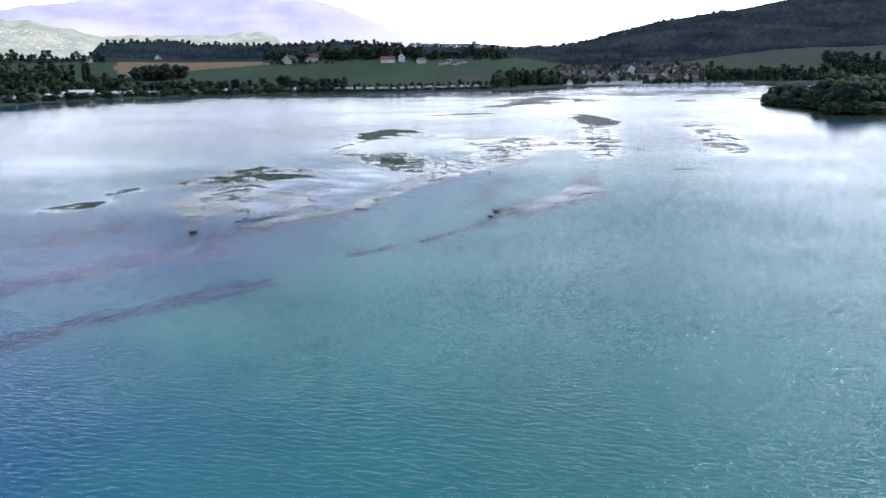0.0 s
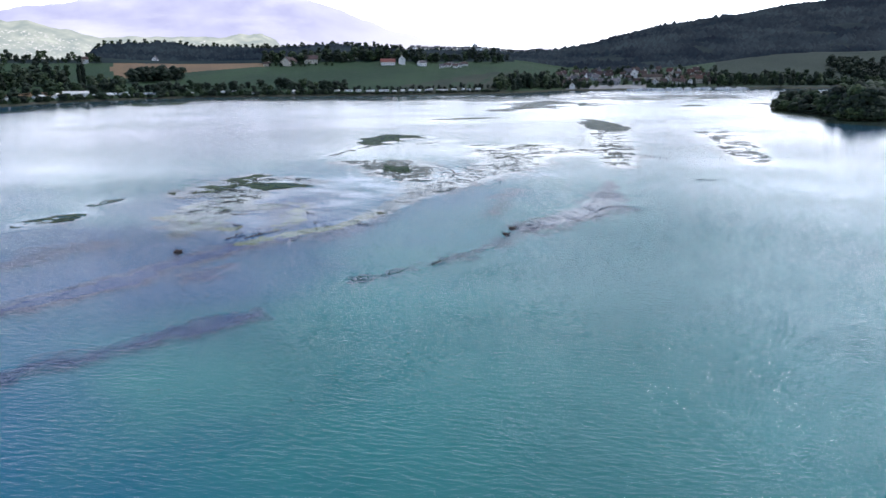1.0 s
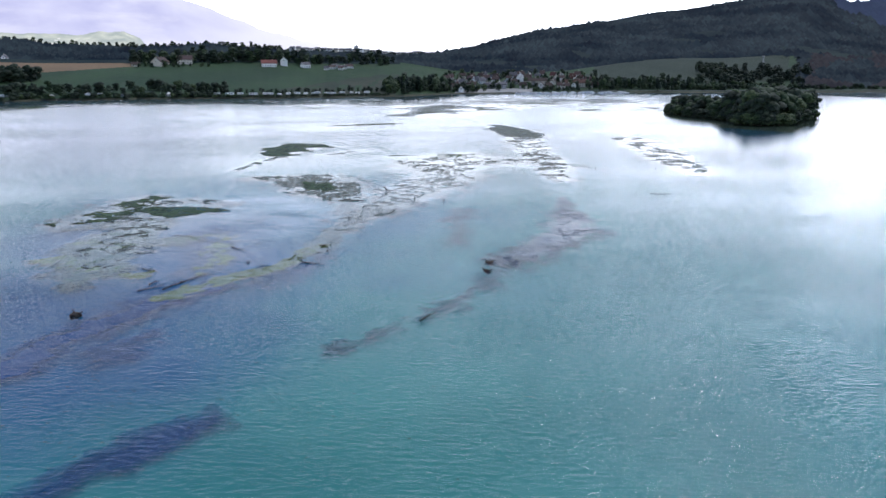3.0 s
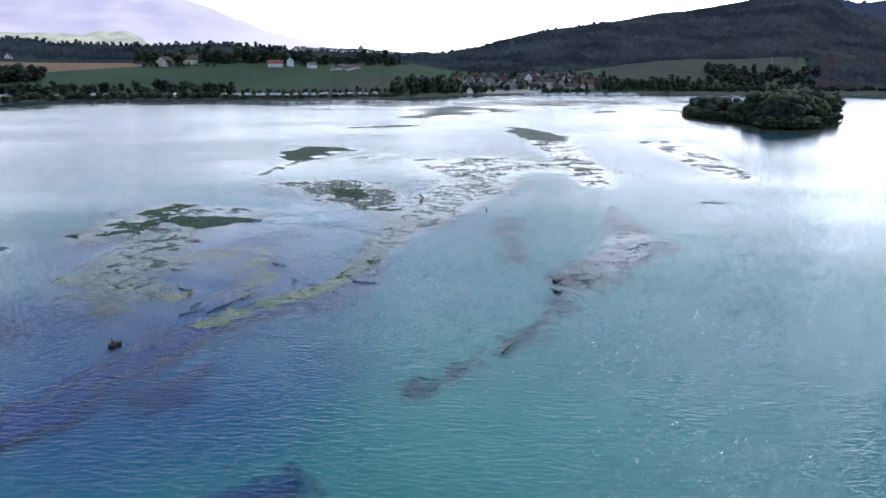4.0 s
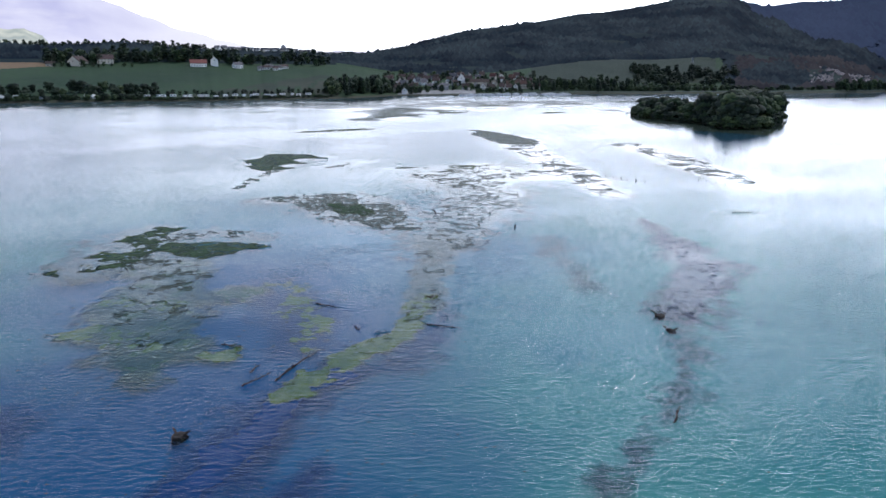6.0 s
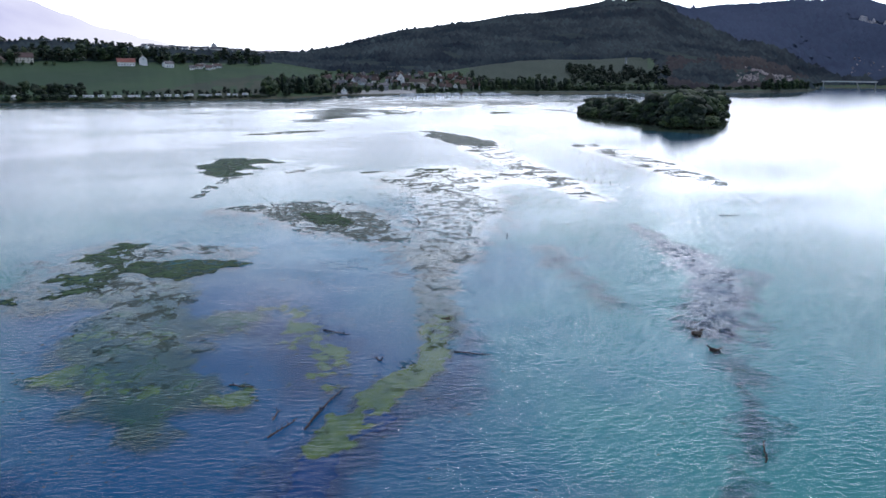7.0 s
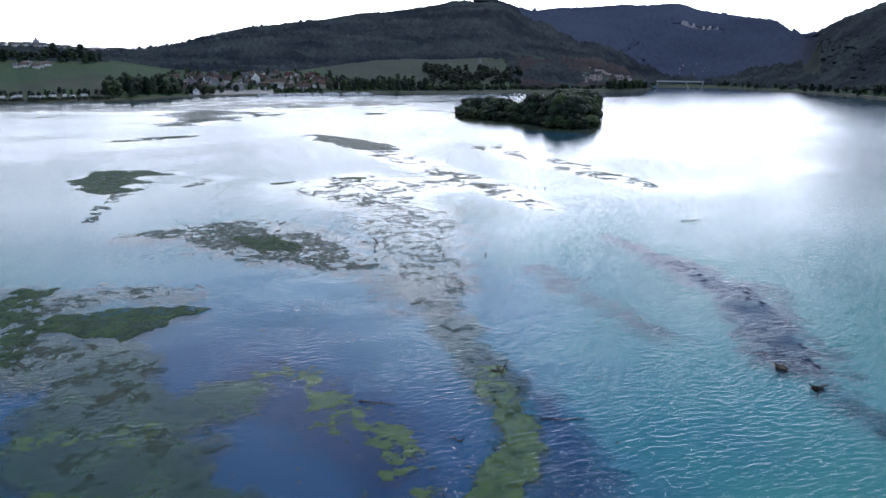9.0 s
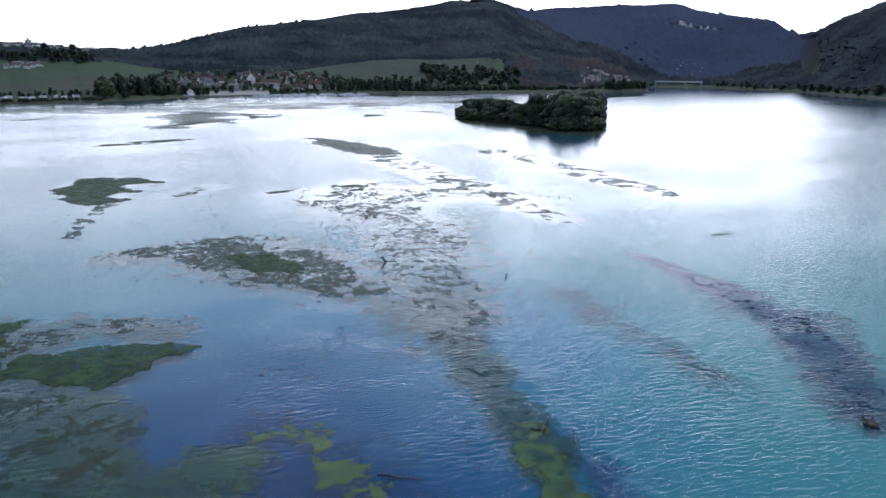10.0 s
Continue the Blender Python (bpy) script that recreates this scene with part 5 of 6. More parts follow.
def weed(name, line, mat, label, cover=0.35, top=0.06, ragged=1.1, cell=0.6, seed=1, fine=3.0, kind="", calm=3.0, blur=False, dense=0.95):
    """A raft of water plants round a line of x, y, half width; top is how high its leaves stand over the water."""
    P = np.array(line, float)
    pad = P[:, 2].max() + 2
    xs = np.arange(P[:, 0].min() - pad, P[:, 0].max() + pad, cell)
    ys = np.arange(P[:, 1].min() - pad, P[:, 1].max() + pad, cell)
    X, Y = np.meshgrid(xs, ys, indexing="ij")
    swing = 0.7 * P[:, 2].mean()
    WX = X + swing * (fbm(X / swing / 2, Y / swing / 2, seed + 30, 3) - 0.5) * 2
    WY = Y + swing * (fbm(X / swing / 2, Y / swing / 2, seed + 31, 3) - 0.5) * 2
    best = np.full(X.shape, -9.0)
    for (x0, y0, w0), (x1, y1, w1) in zip(P[:-1], P[1:]):
        dx, dy = x1 - x0, y1 - y0
        s = np.clip(((WX - x0) * dx + (WY - y0) * dy) / (dx * dx + dy * dy), 0, 1)
        dist = np.hypot(WX - x0 - s * dx, WY - y0 - s * dy)
        best = np.maximum(best, 1 - dist / (w0 + (w1 - w0) * s))
    if calm:
        FIELDS.append((P, calm))
    core = np.clip(best / 0.3, -3, 1)

    def patch(size, k):
        return np.clip((fbm(X / size, Y / size, seed + k, 3) - 0.5) * 3.2, -1, 1)

    mottle = 0.55 * patch(fine * 2.6, 0) + 0.5 * patch(fine, 5) + 0.36 * patch(fine * 0.4, 7) + 0.26 * patch(fine * 0.16, 11)
    f = ragged * mottle + 2 * cover - 0.62 - (1 - core) * 0.8
    if blur:
        f = 0.9 * best + ragged * 0.55 * mottle + cover - 0.45
    Z = top - 0.2 + np.clip(f * 0.7, -0.2, 0.2) + 0.12 * (fbm(X / 0.9, Y / 0.9, seed + 9, 2) - 0.5)
    ok = f > -0.12
    keep = ok[:-1, :-1] & ok[1:, :-1] & ok[1:, 1:] & ok[:-1, 1:]
    # separate patches: flood fill over the kept cells
    mark = np.zeros(keep.shape, int)
    sizes = [0]
    for i, j in zip(*np.nonzero(keep)):
        if mark[i, j]:
            continue
        sizes.append(0)
        mark[i, j] = len(sizes) - 1
        stack = [(i, j)]
        while stack:
            p, q = stack.pop()
            sizes[-1] += 1
            for u, v in ((p + 1, q), (p - 1, q), (p, q + 1), (p, q - 1)):
                if 0 <= u < keep.shape[0] and 0 <= v < keep.shape[1] and keep[u, v] and not mark[u, v]:
                    mark[u, v] = mark[i, j]
                    stack.append((u, v))
    idx = np.arange(X.size).reshape(X.shape)
    quads = np.stack([idx[:-1, :-1], idx[1:, :-1], idx[1:, 1:], idx[:-1, 1:]], -1)
    cx, cy = float(P[:, 0].mean()), float(P[:, 1].mean())
    W = np.stack([X - cx, Y - cy, Z], -1).reshape(-1, 3)
    ob = new(name)
    ob.location = (cx, cy, 0)
    big = [k for k in np.argsort(sizes)[::-1][:10] if sizes[k] > 25]
    rest = keep & ~np.isin(mark, big)
    for k, sel in [(k, mark == k) for k in big] + [(-1, rest)]:
        if not sel.any():
            continue
        used, inv = np.unique(quads[sel], return_inverse=True)
        me = smooth(fast_mesh("patch", W[used], inv.reshape(-1, 4)))
        at = me.attributes.new("leafage", "FLOAT", "POINT")
        at.data.foreach_set("value", (np.clip((f.ravel()[used] + 0.12) / ((0.5 if mat in (WEEDO, WEEDY, WEEDF) else 0.95) if blur else 0.35 if mat is WEED else 0.75), 0, 1) * dense).astype(np.float32))
        piece = put("patch" if k >= 0 else "debris", me, mat, ob)
        if k < 0:
            tagged(piece, kind="stuff")
    return tagged(ob, label, "water plants", "rafts of water plants", kind)


weed("weed_raft", ((136, 312, 6), (148, 328, 11), (160, 337, 9), (169, 323, 3)), WEED, "solid dark green raft of floating water plants", 0.72, 0.12, 0.85, 0.6, 1)
weed("weed_raft", ((133, 304, 3), (120, 294, 2.4), (104, 279, 2.0)), WEEDW, "thin trail of water plants behind a raft", 0.5, 0.08, 1.0, 0.6, 2)
weed("weed_raft", ((105, 256, 6), (113, 245, 10), (107, 228, 11), (105, 212, 7)), WEEDW, "ragged wet grey-green raft with open pools", 0.62, 0.05, 1.1, 0.3, 3, 1.5, dense=0.72)
weed("weed_raft", ((109, 238, 4), (107, 228, 6)), WEED, "dense green heart of a ragged raft", 0.62, 0.12, 0.9, 0.4, 33)
weed("weed_raft", ((59, 222, 4.5), (61.5, 218, 6.5), (65, 216, 4.5), (70.5, 213, 1.3)), WEED, "solid wedge-shaped dark raft of water plants", 0.80, 0.10, 0.6, 0.3, 4, 2.0)
weed("weed_raft", ((60, 233, 4), (70, 229, 5), (76, 222, 3)), WEEDW, "broken fringe of wet floating leaves", 0.42, 0.05, 1.2, 0.3, 5, 1.2, dense=0.7)
weed("weed_raft", ((37, 219, 3), (46, 222, 6), (55, 232, 6), (64, 240, 4)), WEED, "ragged dark green raft of water plants", 0.52, 0.06, 1.1, 0.3, 6, 1.8)
weed("weed_bed", ((49, 217, 5), (51, 208, 6), (47, 202, 4)), WEEDO, "olive weed just under the surface", 0.7, -0.08, 0.7, 0.4, 7, 3.0, calm=0, blur=True, dense=0.85)
weed("weed_raft", ((50, 219, 5), (52, 208, 6), (46, 199, 5)), WEEDW, "small grey-green leaves breaking the surface", 0.42, 0.03, 1.2, 0.3, 107, 1.5, calm=2.0, dense=0.6)
weed("weed_bed", ((44, 199, 6), (39, 189, 8), (33, 177, 6), (29, 172, 4)), WEEDO, "broad olive weed bed just under the surface", 0.85, -0.05, 0.8, 0.35, 8, 3.0, calm=0, blur=True, dense=0.85)
weed("weed_raft", ((44, 203, 6), (41, 194, 8), (35, 180, 7), (31, 174, 4)), WEEDW, "small grey-green leaves breaking the surface", 0.36, 0.03, 1.2, 0.3, 108, 1.5, calm=2.0, dense=0.5)
weed("weed_bed", ((26, 189, 1.7), (29, 187, 2.4), (31, 180, 2.4), (33, 173, 3.2), (36, 175, 2.2)), WEEDY, "bright yellow-green weed fringe under water", 0.50, -0.07, 1.2, 0.3, 9, 2.4, calm=0, blur=True, dense=0.95)
weed("weed_bed", ((38, 198, 4.0), (41, 188, 4.0)), WEEDY, "yellow-green weed patches under water", 0.22, -0.07, 1.5, 0.35, 10, 2.0, calm=0, blur=True, dense=0.95)
weed("weed_bed", ((36, 153.2, 1.5), (42, 154.4, 2.3), (48, 156.4, 1.8), (57, 157.8, 2.1), (64, 162, 2.2), (71, 167, 2.0)), WEEDY, "yellow-green ribbon of weed under water", 0.72, -0.07, 1.1, 0.3, 11, 2.4, calm=0, blur=True, dense=0.95)
weed("weed_raft", ((40, 154.6, 1.6), (50, 157, 2.0), (64, 161, 2.0), (76, 170, 2.4), (90, 184, 3)), WEEDW, "thin scatter of leaves floating over a ribbon of weed", 0.26, 0.03, 1.3, 0.25, 211, 1.2, calm=1.5, dense=0.4)
weed("weed_bed", ((69, 165, 3), (78, 173, 3.5), (88, 183, 4), (104, 195, 5)), WEEDO, "olive ribbon of weed under water", 0.5, -0.08, 1.2, 0.4, 12, 2.6, calm=0, blur=True, dense=0.6)
weed("weed_raft", ((90, 184, 5), (105, 196, 7), (122, 207, 9), (140, 218, 10), (152, 226, 11)), WEEDW, "broken field of floating brownish weed", 0.42, 0.04, 1.2, 0.3, 13, 0.8, dense=0.45)
weed("weed_raft", ((158, 240, 14), (172, 250, 17), (186, 246, 16), (196, 232, 10)), WEEDW, "scattered streaks of wet floating weed", 0.42, 0.05, 1.2, 0.4, 14, 1.3, dense=0.75)
weed("weed_raft", ((168, 280, 4), (178, 268, 6), (196, 268, 7)), WEED, "dark streaks of floating weed", 0.35, 0.06, 1.3, 0.7, 15, 3.5)
weed("weed_raft", ((150, 300, 4), (172, 304, 5)), WEEDW, "faint patches of floating weed", 0.16, 0.05, 1.3, 0.8, 16, 4.0)
weed("weed_raft", ((312, 372, 5), (296, 346, 11), (276, 312, 11), (272, 305, 4)), WEEDW, "long grey-green raft of floating plants", 0.80, 0.10, 0.9, 0.7, 17, 3.0)
weed("weed_raft", ((268, 306, 8), (250, 288, 8), (220, 250, 8), (195, 220, 6), (173, 197, 4)), WEEDW, "long thin line of floating weed", 0.46, 0.05, 1.2, 0.5, 18, 2.0, dense=0.75)
weed("weed_raft", ((306, 268, 9), (280, 240, 10), (250, 208, 8), (222, 180, 4)), WEEDW, "sparse line of floating weed", 0.46, 0.05, 1.2, 0.5, 19, 2.0, dense=0.75)
weed("weed_raft", ((228, 424, 5), (248, 424, 9), (270, 421, 6)), WEED, "distant dark streak of weed", 0.5, 0.10, 1.0, 1.2, 20, 6.0)
weed("weed_raft", ((316, 494, 8), (345, 499, 14), (376, 500, 10)), WEEDW, "distant grey streak of weed", 0.5, 0.10, 1.1, 1.4, 21, 7.0)
weed("weed_raft", ((200, 785, 16), (300, 740, 28), (380, 690, 58), (450, 640, 78), (530, 610, 80), (600, 580, 60), (665, 570, 30)), WEEDW, "broad grey-green field of weed before the village shore", 0.60, 0.14, 1.2, 2.2, 22, 12.0, blur=True, dense=0.6, calm=30.0)
weed("weed_raft", ((322, 476, 10), (370, 510, 17), (420, 560, 30)), WEEDW, "tongue of wet weed off the broad field", 0.62, 0.12, 1.0, 1.8, 122, 10.0, blur=True, dense=0.9)
weed("weed_raft", ((420, 500, 14), (480, 530, 26), (520, 560, 26), (600, 540, 18)), WEED, "dark streaks along the edge of the weed field", 0.28, 0.16, 1.2, 2.0, 123, 9.0)
weed("weed_raft", ((487, 448, 8), (500, 455, 9)), WEED, "small dark raft before the islet", 0.6, 0.10, 1.0, 1.4, 23, 6.0)
weed("weed_raft", ((566, 436, 9), (552, 424, 8), (540, 410, 6)), WEEDW, "thin weed trailing from the tip of the islet", 0.4, 0.10, 1.2, 1.2, 124, 5.0)
weed("weed_raft", ((640, 520, 12), (702, 541, 18), (760, 520, 12)), WEED, "long weed bank before the marina", 0.45, 0.10, 1.1, 2.2, 24, 10.0)
weed("weed_raft", ((560, 450, 14), (590, 430, 16), (620, 400, 10)), WEEDW, "weed bank beyond the islet", 0.35, 0.10, 1.1, 2.2, 25, 10.0)
weed("weed_raft", ((20, 790, 26), (120, 808, 30), (240, 800, 30), (360, 782, 26), (480, 770, 30), (590, 720, 40)), WEEDW, "belt of weed along the camp shore", 0.64, 0.12, 1.0, 2.6, 26, 10.0, blur=True, dense=0.5, calm=20.0)
weed("weed_raft", ((-20, 700, 34), (60, 725, 34), (140, 745, 26), (220, 745, 14)), WEED, "dark weed streaks off the camp shore", 0.28, 0.10, 1.2, 2.4, 27, 10.0)
weed("weed_raft", ((300, 604, 4), (320, 602, 5)), WEED, "small distant weed streak", 0.5, 0.10, 1.0, 1.4, 28, 6.0)
weed("weed_raft", ((0, 195, 3), (6, 197, 4), (11, 200, 3)), WEED, "small dark raft on open water", 0.6, 0.08, 1.1, 0.5, 29)
weed("weed_raft", ((14, 212, 2), (21, 216, 2.5)), WEEDW, "small broken raft on open water", 0.4, 0.06, 1.2, 0.5, 30)
# thin films of weed lying in the water round the rafts
weed("weed_bed", ((104, 256, 6), (114, 247, 11), (109, 228, 13), (106, 212, 8)), WEEDF, "thin grey-green film of weed round a ragged raft", 0.72, -0.07, 1.0, 0.4, 201, 2.2, calm=0, blur=True, dense=0.8)
weed("weed_bed", ((38, 217, 4), (47, 220, 8), (53, 228, 9), (61, 240, 6)), WEEDF, "thin grey-green film of weed round a ragged raft", 0.70, -0.07, 1.0, 0.4, 202, 2.2, calm=0, blur=True, dense=0.8)
weed("weed_bed", ((60, 233, 5), (70, 229, 6), (76, 222, 4)), WEEDF, "thin grey film of weed behind the wedge raft", 0.62, -0.07, 1.2, 0.4, 203, 2.0, calm=0, blur=True, dense=0.7)
weed("weed_bed", ((92, 185, 6), (105, 196, 8), (122, 207, 10), (140, 218, 12), (152, 226, 12)), WEEDF, "thin brownish film of weed under a broken field", 0.62, -0.07, 1.2, 0.45, 204, 2.4, calm=0, blur=True, dense=0.7)
weed("weed_bed", ((160, 242, 15), (174, 254, 19), (190, 262, 18), (200, 240, 12)), WEEDF, "thin grey film of weed under scattered streaks", 0.60, -0.07, 1.2, 0.5, 205, 3.0, calm=0, blur=True, dense=0.75)
weed("weed_bed", ((296, 346, 13), (270, 306, 10), (250, 286, 9), (220, 250, 8), (195, 220, 7), (173, 197, 4)), WEEDF, "thin grey film of weed along a drifting line", 0.62, -0.07, 1.0, 0.6, 206, 3.0, calm=0, blur=True, dense=0.75)
weed("weed_bed", ((306, 268, 10), (280, 240, 11), (250, 212, 8), (224, 190, 4)), WEEDF, "thin grey film of weed along a drifting line", 0.62, -0.07, 1.0, 0.6, 207, 3.0, calm=0, blur=True, dense=0.75)
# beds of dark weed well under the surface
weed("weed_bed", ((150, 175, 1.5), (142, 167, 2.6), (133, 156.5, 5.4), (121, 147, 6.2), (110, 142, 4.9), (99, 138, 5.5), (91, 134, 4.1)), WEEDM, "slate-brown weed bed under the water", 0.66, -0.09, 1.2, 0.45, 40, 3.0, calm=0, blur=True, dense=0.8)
weed("weed_raft", ((138, 163, 1.8), (131, 155, 4.4), (121, 147, 5.0), (110, 142, 3.0), (99, 138, 3.6), (91, 134, 1.8)), SLATE, "broken dark slate weed breaking the surface", 0.36, 0.0, 1.3, 0.25, 45, 0.7, calm=0, dense=0.4)
weed("weed_bed", ((76, 127, 1.6), (67, 123, 3.0), (58, 121.5, 2.4), (46, 119, 2.0)), WEEDM, "slate-brown weed bed under the water", 0.38, -0.12, 1.3, 0.4, 41, 2.2, calm=0, blur=True, dense=0.58)
weed("weed_bed", ((92, 137, 3.0), (84, 131, 3.4), (76, 127, 2.6)), WEEDM, "faint slate-brown weed under the water", 0.34, -0.12, 1.3, 0.4, 241, 2.6, calm=0, blur=True, dense=0.45)
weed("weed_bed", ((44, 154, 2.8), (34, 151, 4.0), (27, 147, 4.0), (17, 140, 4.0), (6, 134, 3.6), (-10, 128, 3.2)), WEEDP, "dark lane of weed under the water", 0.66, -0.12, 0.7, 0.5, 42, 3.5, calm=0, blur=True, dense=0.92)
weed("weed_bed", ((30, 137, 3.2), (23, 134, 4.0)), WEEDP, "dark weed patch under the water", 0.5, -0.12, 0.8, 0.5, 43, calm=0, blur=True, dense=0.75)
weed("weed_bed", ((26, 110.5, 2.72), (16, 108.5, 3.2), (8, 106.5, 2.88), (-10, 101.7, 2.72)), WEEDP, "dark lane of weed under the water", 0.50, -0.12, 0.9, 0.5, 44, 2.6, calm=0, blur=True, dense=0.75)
weed("weed_bed", ((118, 179, 4), (108, 168, 6), (99, 159, 7), (94, 153, 5)), WEEDT, "green weed patches under the water", 0.34, -0.12, 1.1, 0.5, 45, 3.5, calm=0, blur=True, dense=0.7)
weed("weed_bed", ((60, 187, 2.8), (56, 178, 3.6), (53, 171, 3.6), (48, 164, 3.2)), WEEDY, "loose yellow-green weed clumps under water", 0.24, -0.07, 1.9, 0.25, 46, 1.3, calm=0, blur=True, dense=0.95)
weed("weed_bed", ((58, 189, 5.6), (55, 178, 6.4), (48, 164, 5.6)), WEEDP, "dark weed round the yellow clumps", 0.42, -0.14, 0.8, 0.5, 146, 3.5, calm=0, blur=True, dense=0.55)
weed("weed_bed", ((36.5, 168.4, 2.24), (37.5, 167.6, 2.24)), WEEDY, "single yellow-green weed clump", 0.5, -0.07, 1.0, 0.35, 47, 2.0, calm=0, blur=True)
weed("weed_bed", ((51, 189, 4), (52.5, 188.5, 4)), WEEDO, "dark weed clump under water", 0.55, -0.08, 0.9, 0.4, 48, calm=0, blur=True)
weed("weed_bed", ((72, 163, 4.0), (62, 155, 4.8), (52, 152, 4.0)), WEEDP, "dark weed beside the yellow ribbon", 0.42, -0.14, 1.0, 0.5, 49, calm=0, blur=True, dense=0.55)
weed("weed_bed", ((10, 168, 6.4), (-2, 160, 7.2)), WEEDP, "dark weed patch under the open water", 0.34, -0.14, 1.0, 0.6, 50, 4.0, calm=0, blur=True, dense=0.75)


def bits(name, centre, half, turn, n, size, seed, label):
    """Loose floating leaves, each a small crumpled patch."""
    rng = np.random.default_rng(seed)
    c, s = math.cos(radians(turn)), math.sin(radians(turn))
    V, F = [], []
    while len(F) < n * 4:
        u, v = rng.normal(0, 0.5, 2)
        x, y = centre[0] + (u * half[0]) * c - (v * half[1]) * s, centre[1] + (u * half[0]) * s + (v * half[1]) * c
        if fbm(x / 9, y / 9, seed, 3) < 0.47:
            continue
        r = size * rng.uniform(0.4, 1.4)
        k = len(V)
        a0 = rng.uniform(0, 6.28)
        for q in range(6):
            a = a0 + q * 1.047
            V.append((x + r * math.cos(a) * rng.uniform(0.6, 1.3), y + r * math.sin(a) * rng.uniform(0.5, 1.0), 0.03 + rng.uniform(-0.02, 0.05)))
        F += [(k, k + 1, k + 2), (k, k + 2, k + 3), (k, k + 3, k + 4), (k, k + 4, k + 5)]
    tagged(put(name, fast_mesh(name, V, F), LEAFBIT), label, "floating leaves", kind="stuff")


bits("floating_leaves", (80, 198), (16, 26), -35, 900, 0.11, 51, "loose leaves drifting on the calm pool")
bits("floating_leaves", (22, 140), (40, 50), 0, 500, 0.12, 52, "specks of leaf drifting on the open water")
bits("floating_leaves", (60, 200), (50, 50), 0, 400, 0.18, 54, "loose leaves between the weed rafts")
bits("floating_leaves", (160, 250), (60, 80), -40, 900, 0.30, 55, "loose leaves between the far rafts")


# ---- dead wood and posts ----
def snag(name, x, y, turn, length, label, knots=7, seed=0, branch=0.55, slope=0.0):
    """A fallen trunk lying at the surface with stubs of branches."""
    rnd = random.Random(seed)
    ob = new(name)
    ob.matrix_basis = pose(x, y, 0, 0, 0, turn)
    bm = bmesh.new()
    n = 6
    pts = [Vector((length * (i / n - 0.5), rnd.uniform(-0.12, 0.12), 0.08 + rnd.uniform(-0.05, 0.08) + slope * length * i / n)) for i in range(n + 1)]
    tube(bm, pts, [0.09 - 0.009 * i for i in range(n + 1)])
    t = part("log", bm, DEADWOOD, ob)
    for i in range(knots):
        p = pts[0].lerp(pts[-1], (i + rnd.random() * 0.7) / knots)
        q = p + Vector((rnd.uniform(-0.5, 0.5), rnd.uniform(-0.6, 0.6), rnd.uniform(0.4, 1.0))) * branch
        part("branch", rod(bmesh.new(), p, q, 0.06, 0.03, 6), DEADWOOD, ob)
    return tagged(ob, label, "driftwood", "driftwood")


for i, (x, y, turn, ln, kn) in enumerate(((42.6, 158.8, 24, 8, 9), (36.4, 158.2, 12, 4.5, 5), (57.7, 174, -75, 4, 4), (39.6, 169.3, -60, 3.0, 3), (72.4, 166, 10, 2.6, 4), (63.6, 155.8, -62, 4.5, 2), (37.8, 161, 30, 2.5, 2), (54.8, 163.4, 80, 1.5, 2), (175.6, 161.5, -40, 6, 2), (62, 120.8, 20, 4, 5), (39.8, 157.6, 30, 5, 5))):
    snag("fallen_branch", x, y, turn, ln, "black wet branch lying in the shallow water", kn, 60 + i)


def rootstock(x, y, size, label, seed):
    """A tangle of roots standing out of the water."""
    rnd = random.Random(seed)
    ob = new("tree_stump")
    ob.matrix_basis = pose(x, y, -0.15, 0, 0, rnd.uniform(0, 360))
    bm = bmesh.new()
    bmesh.ops.create_icosphere(bm, subdivisions=3, radius=size * 0.55)
    off = Vector((seed, seed * 2.3, 0))
    for v in bm.verts:
        v.co *= 1 + 0.7 * noise.noise(v.co * 1.6 / size + off) + 0.35 * noise.noise(v.co * 5 / size + off)
        v.co.z *= 0.6
    part("root_ball", bm, DEADWOOD, ob)
    for i in range(9):
        a = rnd.uniform(0, 6.28)
        q = Vector((math.cos(a), math.sin(a), rnd.uniform(0.1, 0.8))) * size * rnd.uniform(0.6, 1.15)
        part("root", rod(bmesh.new(), q * 0.25, q, 0.08 * size, 0.03 * size, 6), DEADWOOD, ob)
    return tagged(ob, label, "stump", "stumps")


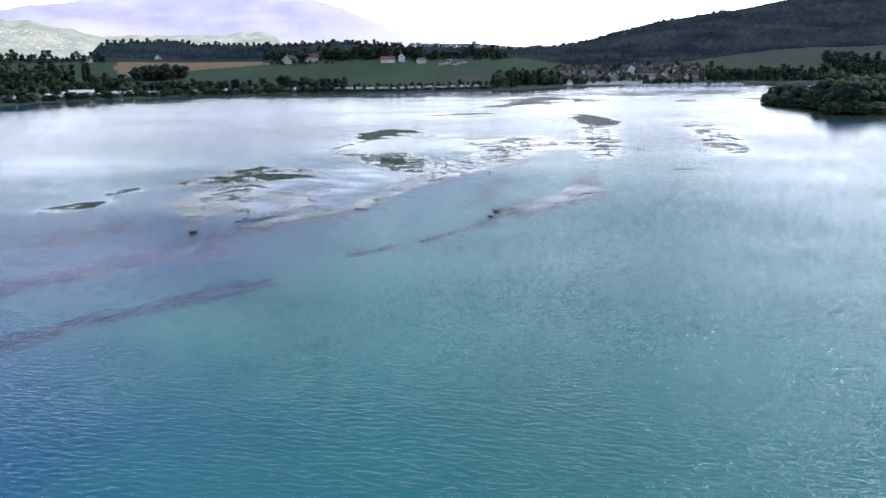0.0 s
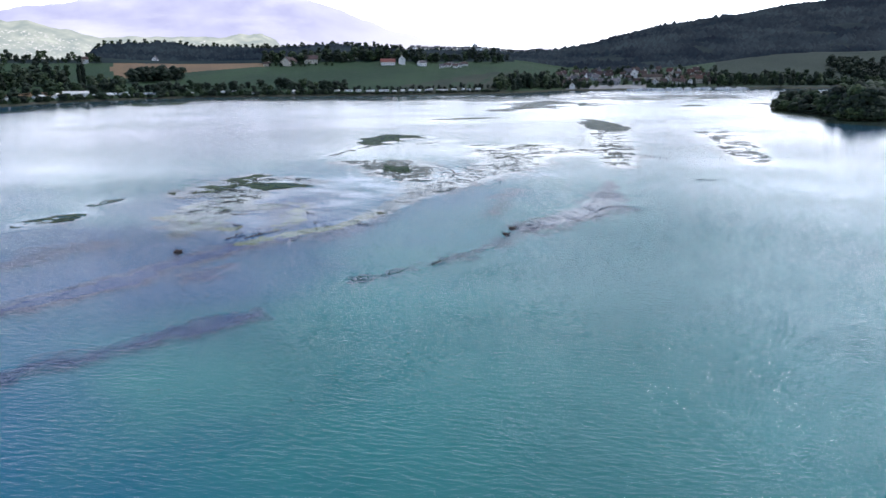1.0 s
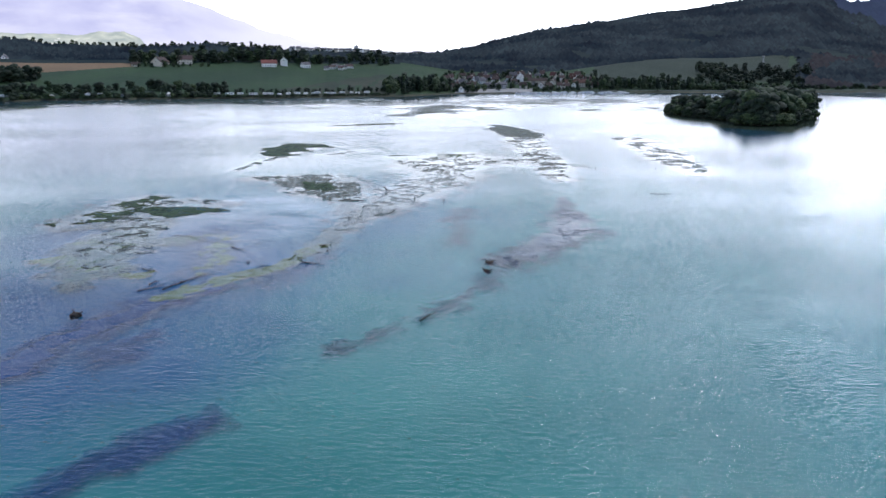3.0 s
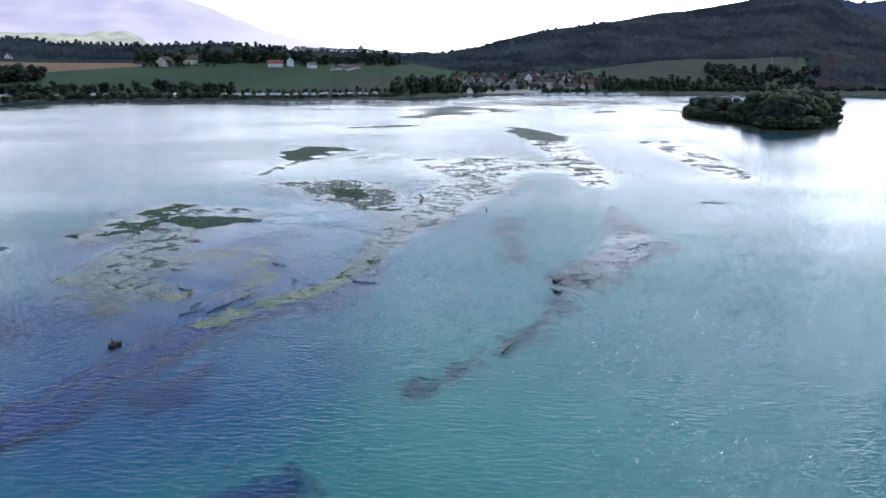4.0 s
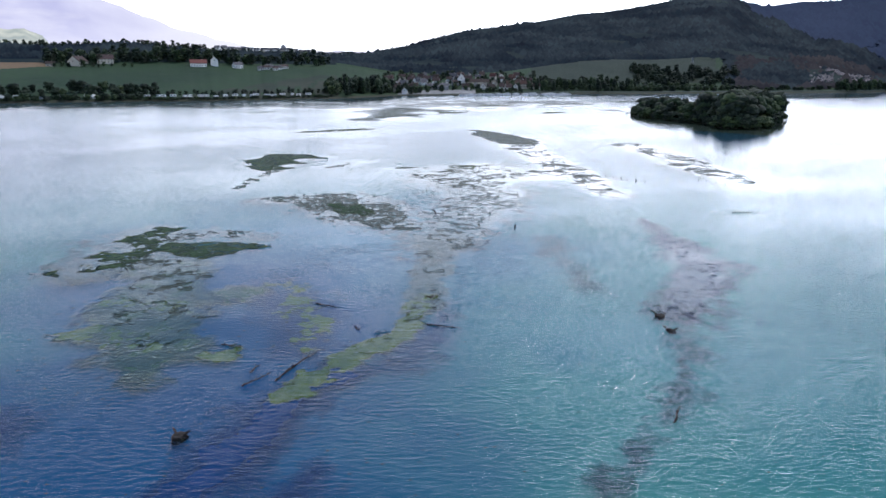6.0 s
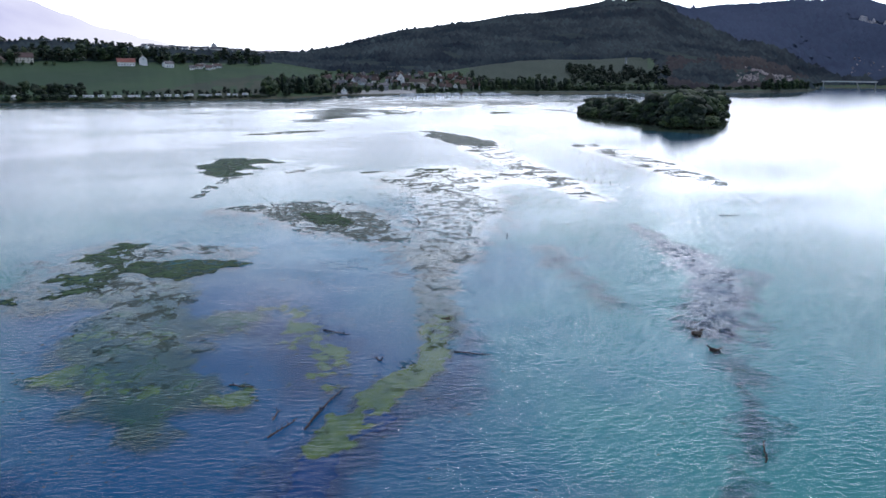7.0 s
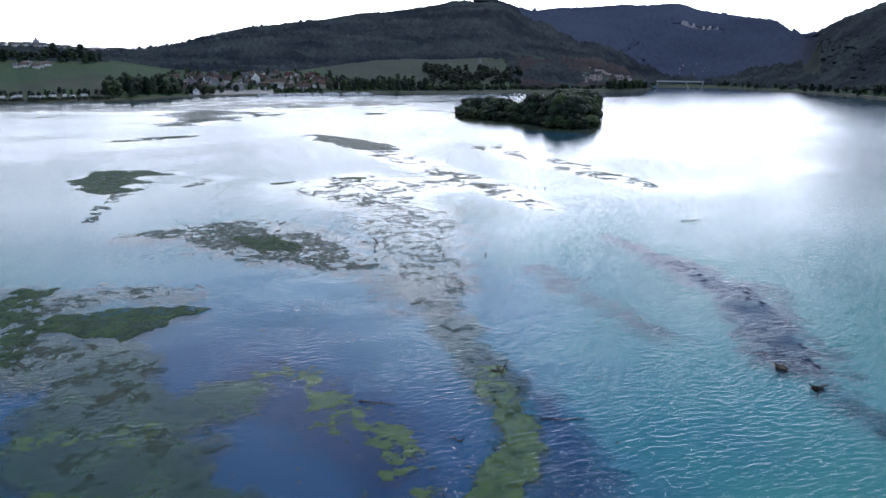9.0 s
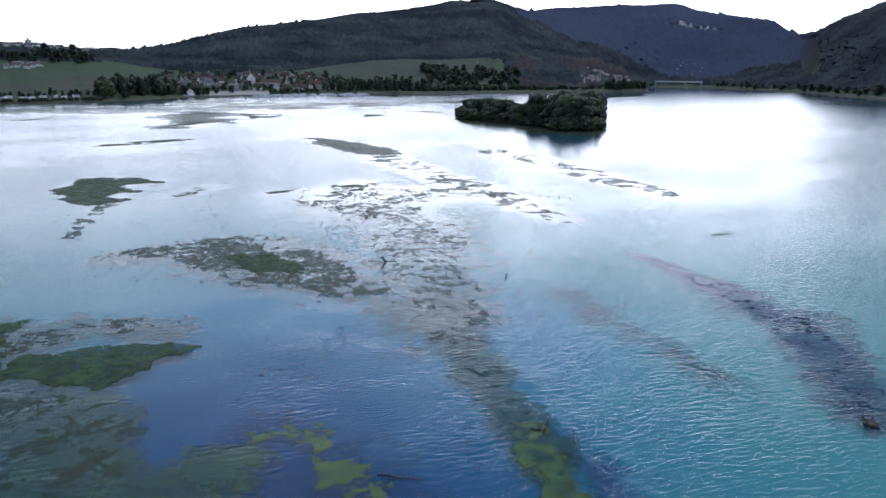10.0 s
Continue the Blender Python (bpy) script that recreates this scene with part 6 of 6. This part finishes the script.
rootstock(88.9, 137.2, 1.25, "dark root tangle standing out of the water", 1)
rootstock(84.6, 133.3, 1.1, "dark broken stump in the water", 2)
rootstock(24.1, 151.9, 1.3, "low dark brown stump in the water", 3)
rootstock(71.8, 166.4, 0.8, "small black stump beside the weed ribbon", 4)
rootstock(93.2, 139.2, 0.5, "tiny dark stump in the water", 5)


def post(x, y, h, tilt, group, label):
    ob = new("mooring_post")
    ob.matrix_basis = pose(x, y, -0.5, tilt, 0, (x * 37) % 360)
    part("shaft", rod(bmesh.new(), (0, 0, -1.2), (0, 0, h + 0.3), 0.17, 0.15, 8), DEADWOOD, ob)
    part("cap", rod(bmesh.new(), (0, 0, h + 0.3), (0, 0, h + 0.42), 0.17, 0.10, 8), DEADWOOD, ob)
    return tagged(ob, label, "post", group)


pr = random.Random(8)
for (x0, y0), (x1, y1), n in (((205.8, 220.2), (204.3, 204.8), 6), ((220.6, 194.6), (219.0, 182.6), 5), ((323, 254), (300, 235), 3), ((262, 300), (330, 420), 4), ((118, 196), (121, 191), 2), ((380, 300), (395, 290), 3)):
    for i in range(n):
        k = (i + pr.uniform(-0.3, 0.3)) / max(1, n - 1)
        post(x0 + (x1 - x0) * k + pr.uniform(-0.5, 0.5), y0 + (y1 - y0) * k + pr.uniform(-0.5, 0.5), pr.uniform(0.15, 0.6), pr.uniform(-8, 8), "old posts in the water", "dark wooden post standing in the lake")


def leaning_snag():
    ob = new("dead_tree")
    ob.matrix_basis = pose(119.3, 213.2, 0, 0, 0, 30)
    bm = tube(bmesh.new(), [Vector(p) for p in ((0.9, -0.6, -1.0), (-0.3, 0.2, 0.8), (-1.5, 1.2, 1.4))], [0.24, 0.18, 0.08])
    part("trunk", bm, DEADWOOD, ob)
    for q in ((0.6, 0.6, 1.5), (-1.6, 0.2, 1.0)):
        part("branch", rod(bmesh.new(), (-0.3, 0.2, 0.78), q, 0.1, 0.04), DEADWOOD, ob)
    tagged(ob, "bare black dead tree leaning out of the water", "dead tree")


leaning_snag()
FIELDS.append((np.array([(128, 152.5, 2.5), (119, 146, 3.5), (108, 141, 2), (98, 137.5, 2)], float), 3.0))
FIELDS.append((np.array([(44, 180, 12), (52, 188, 16), (64, 198, 18), (84, 204, 14)], float), 12.0))
water()
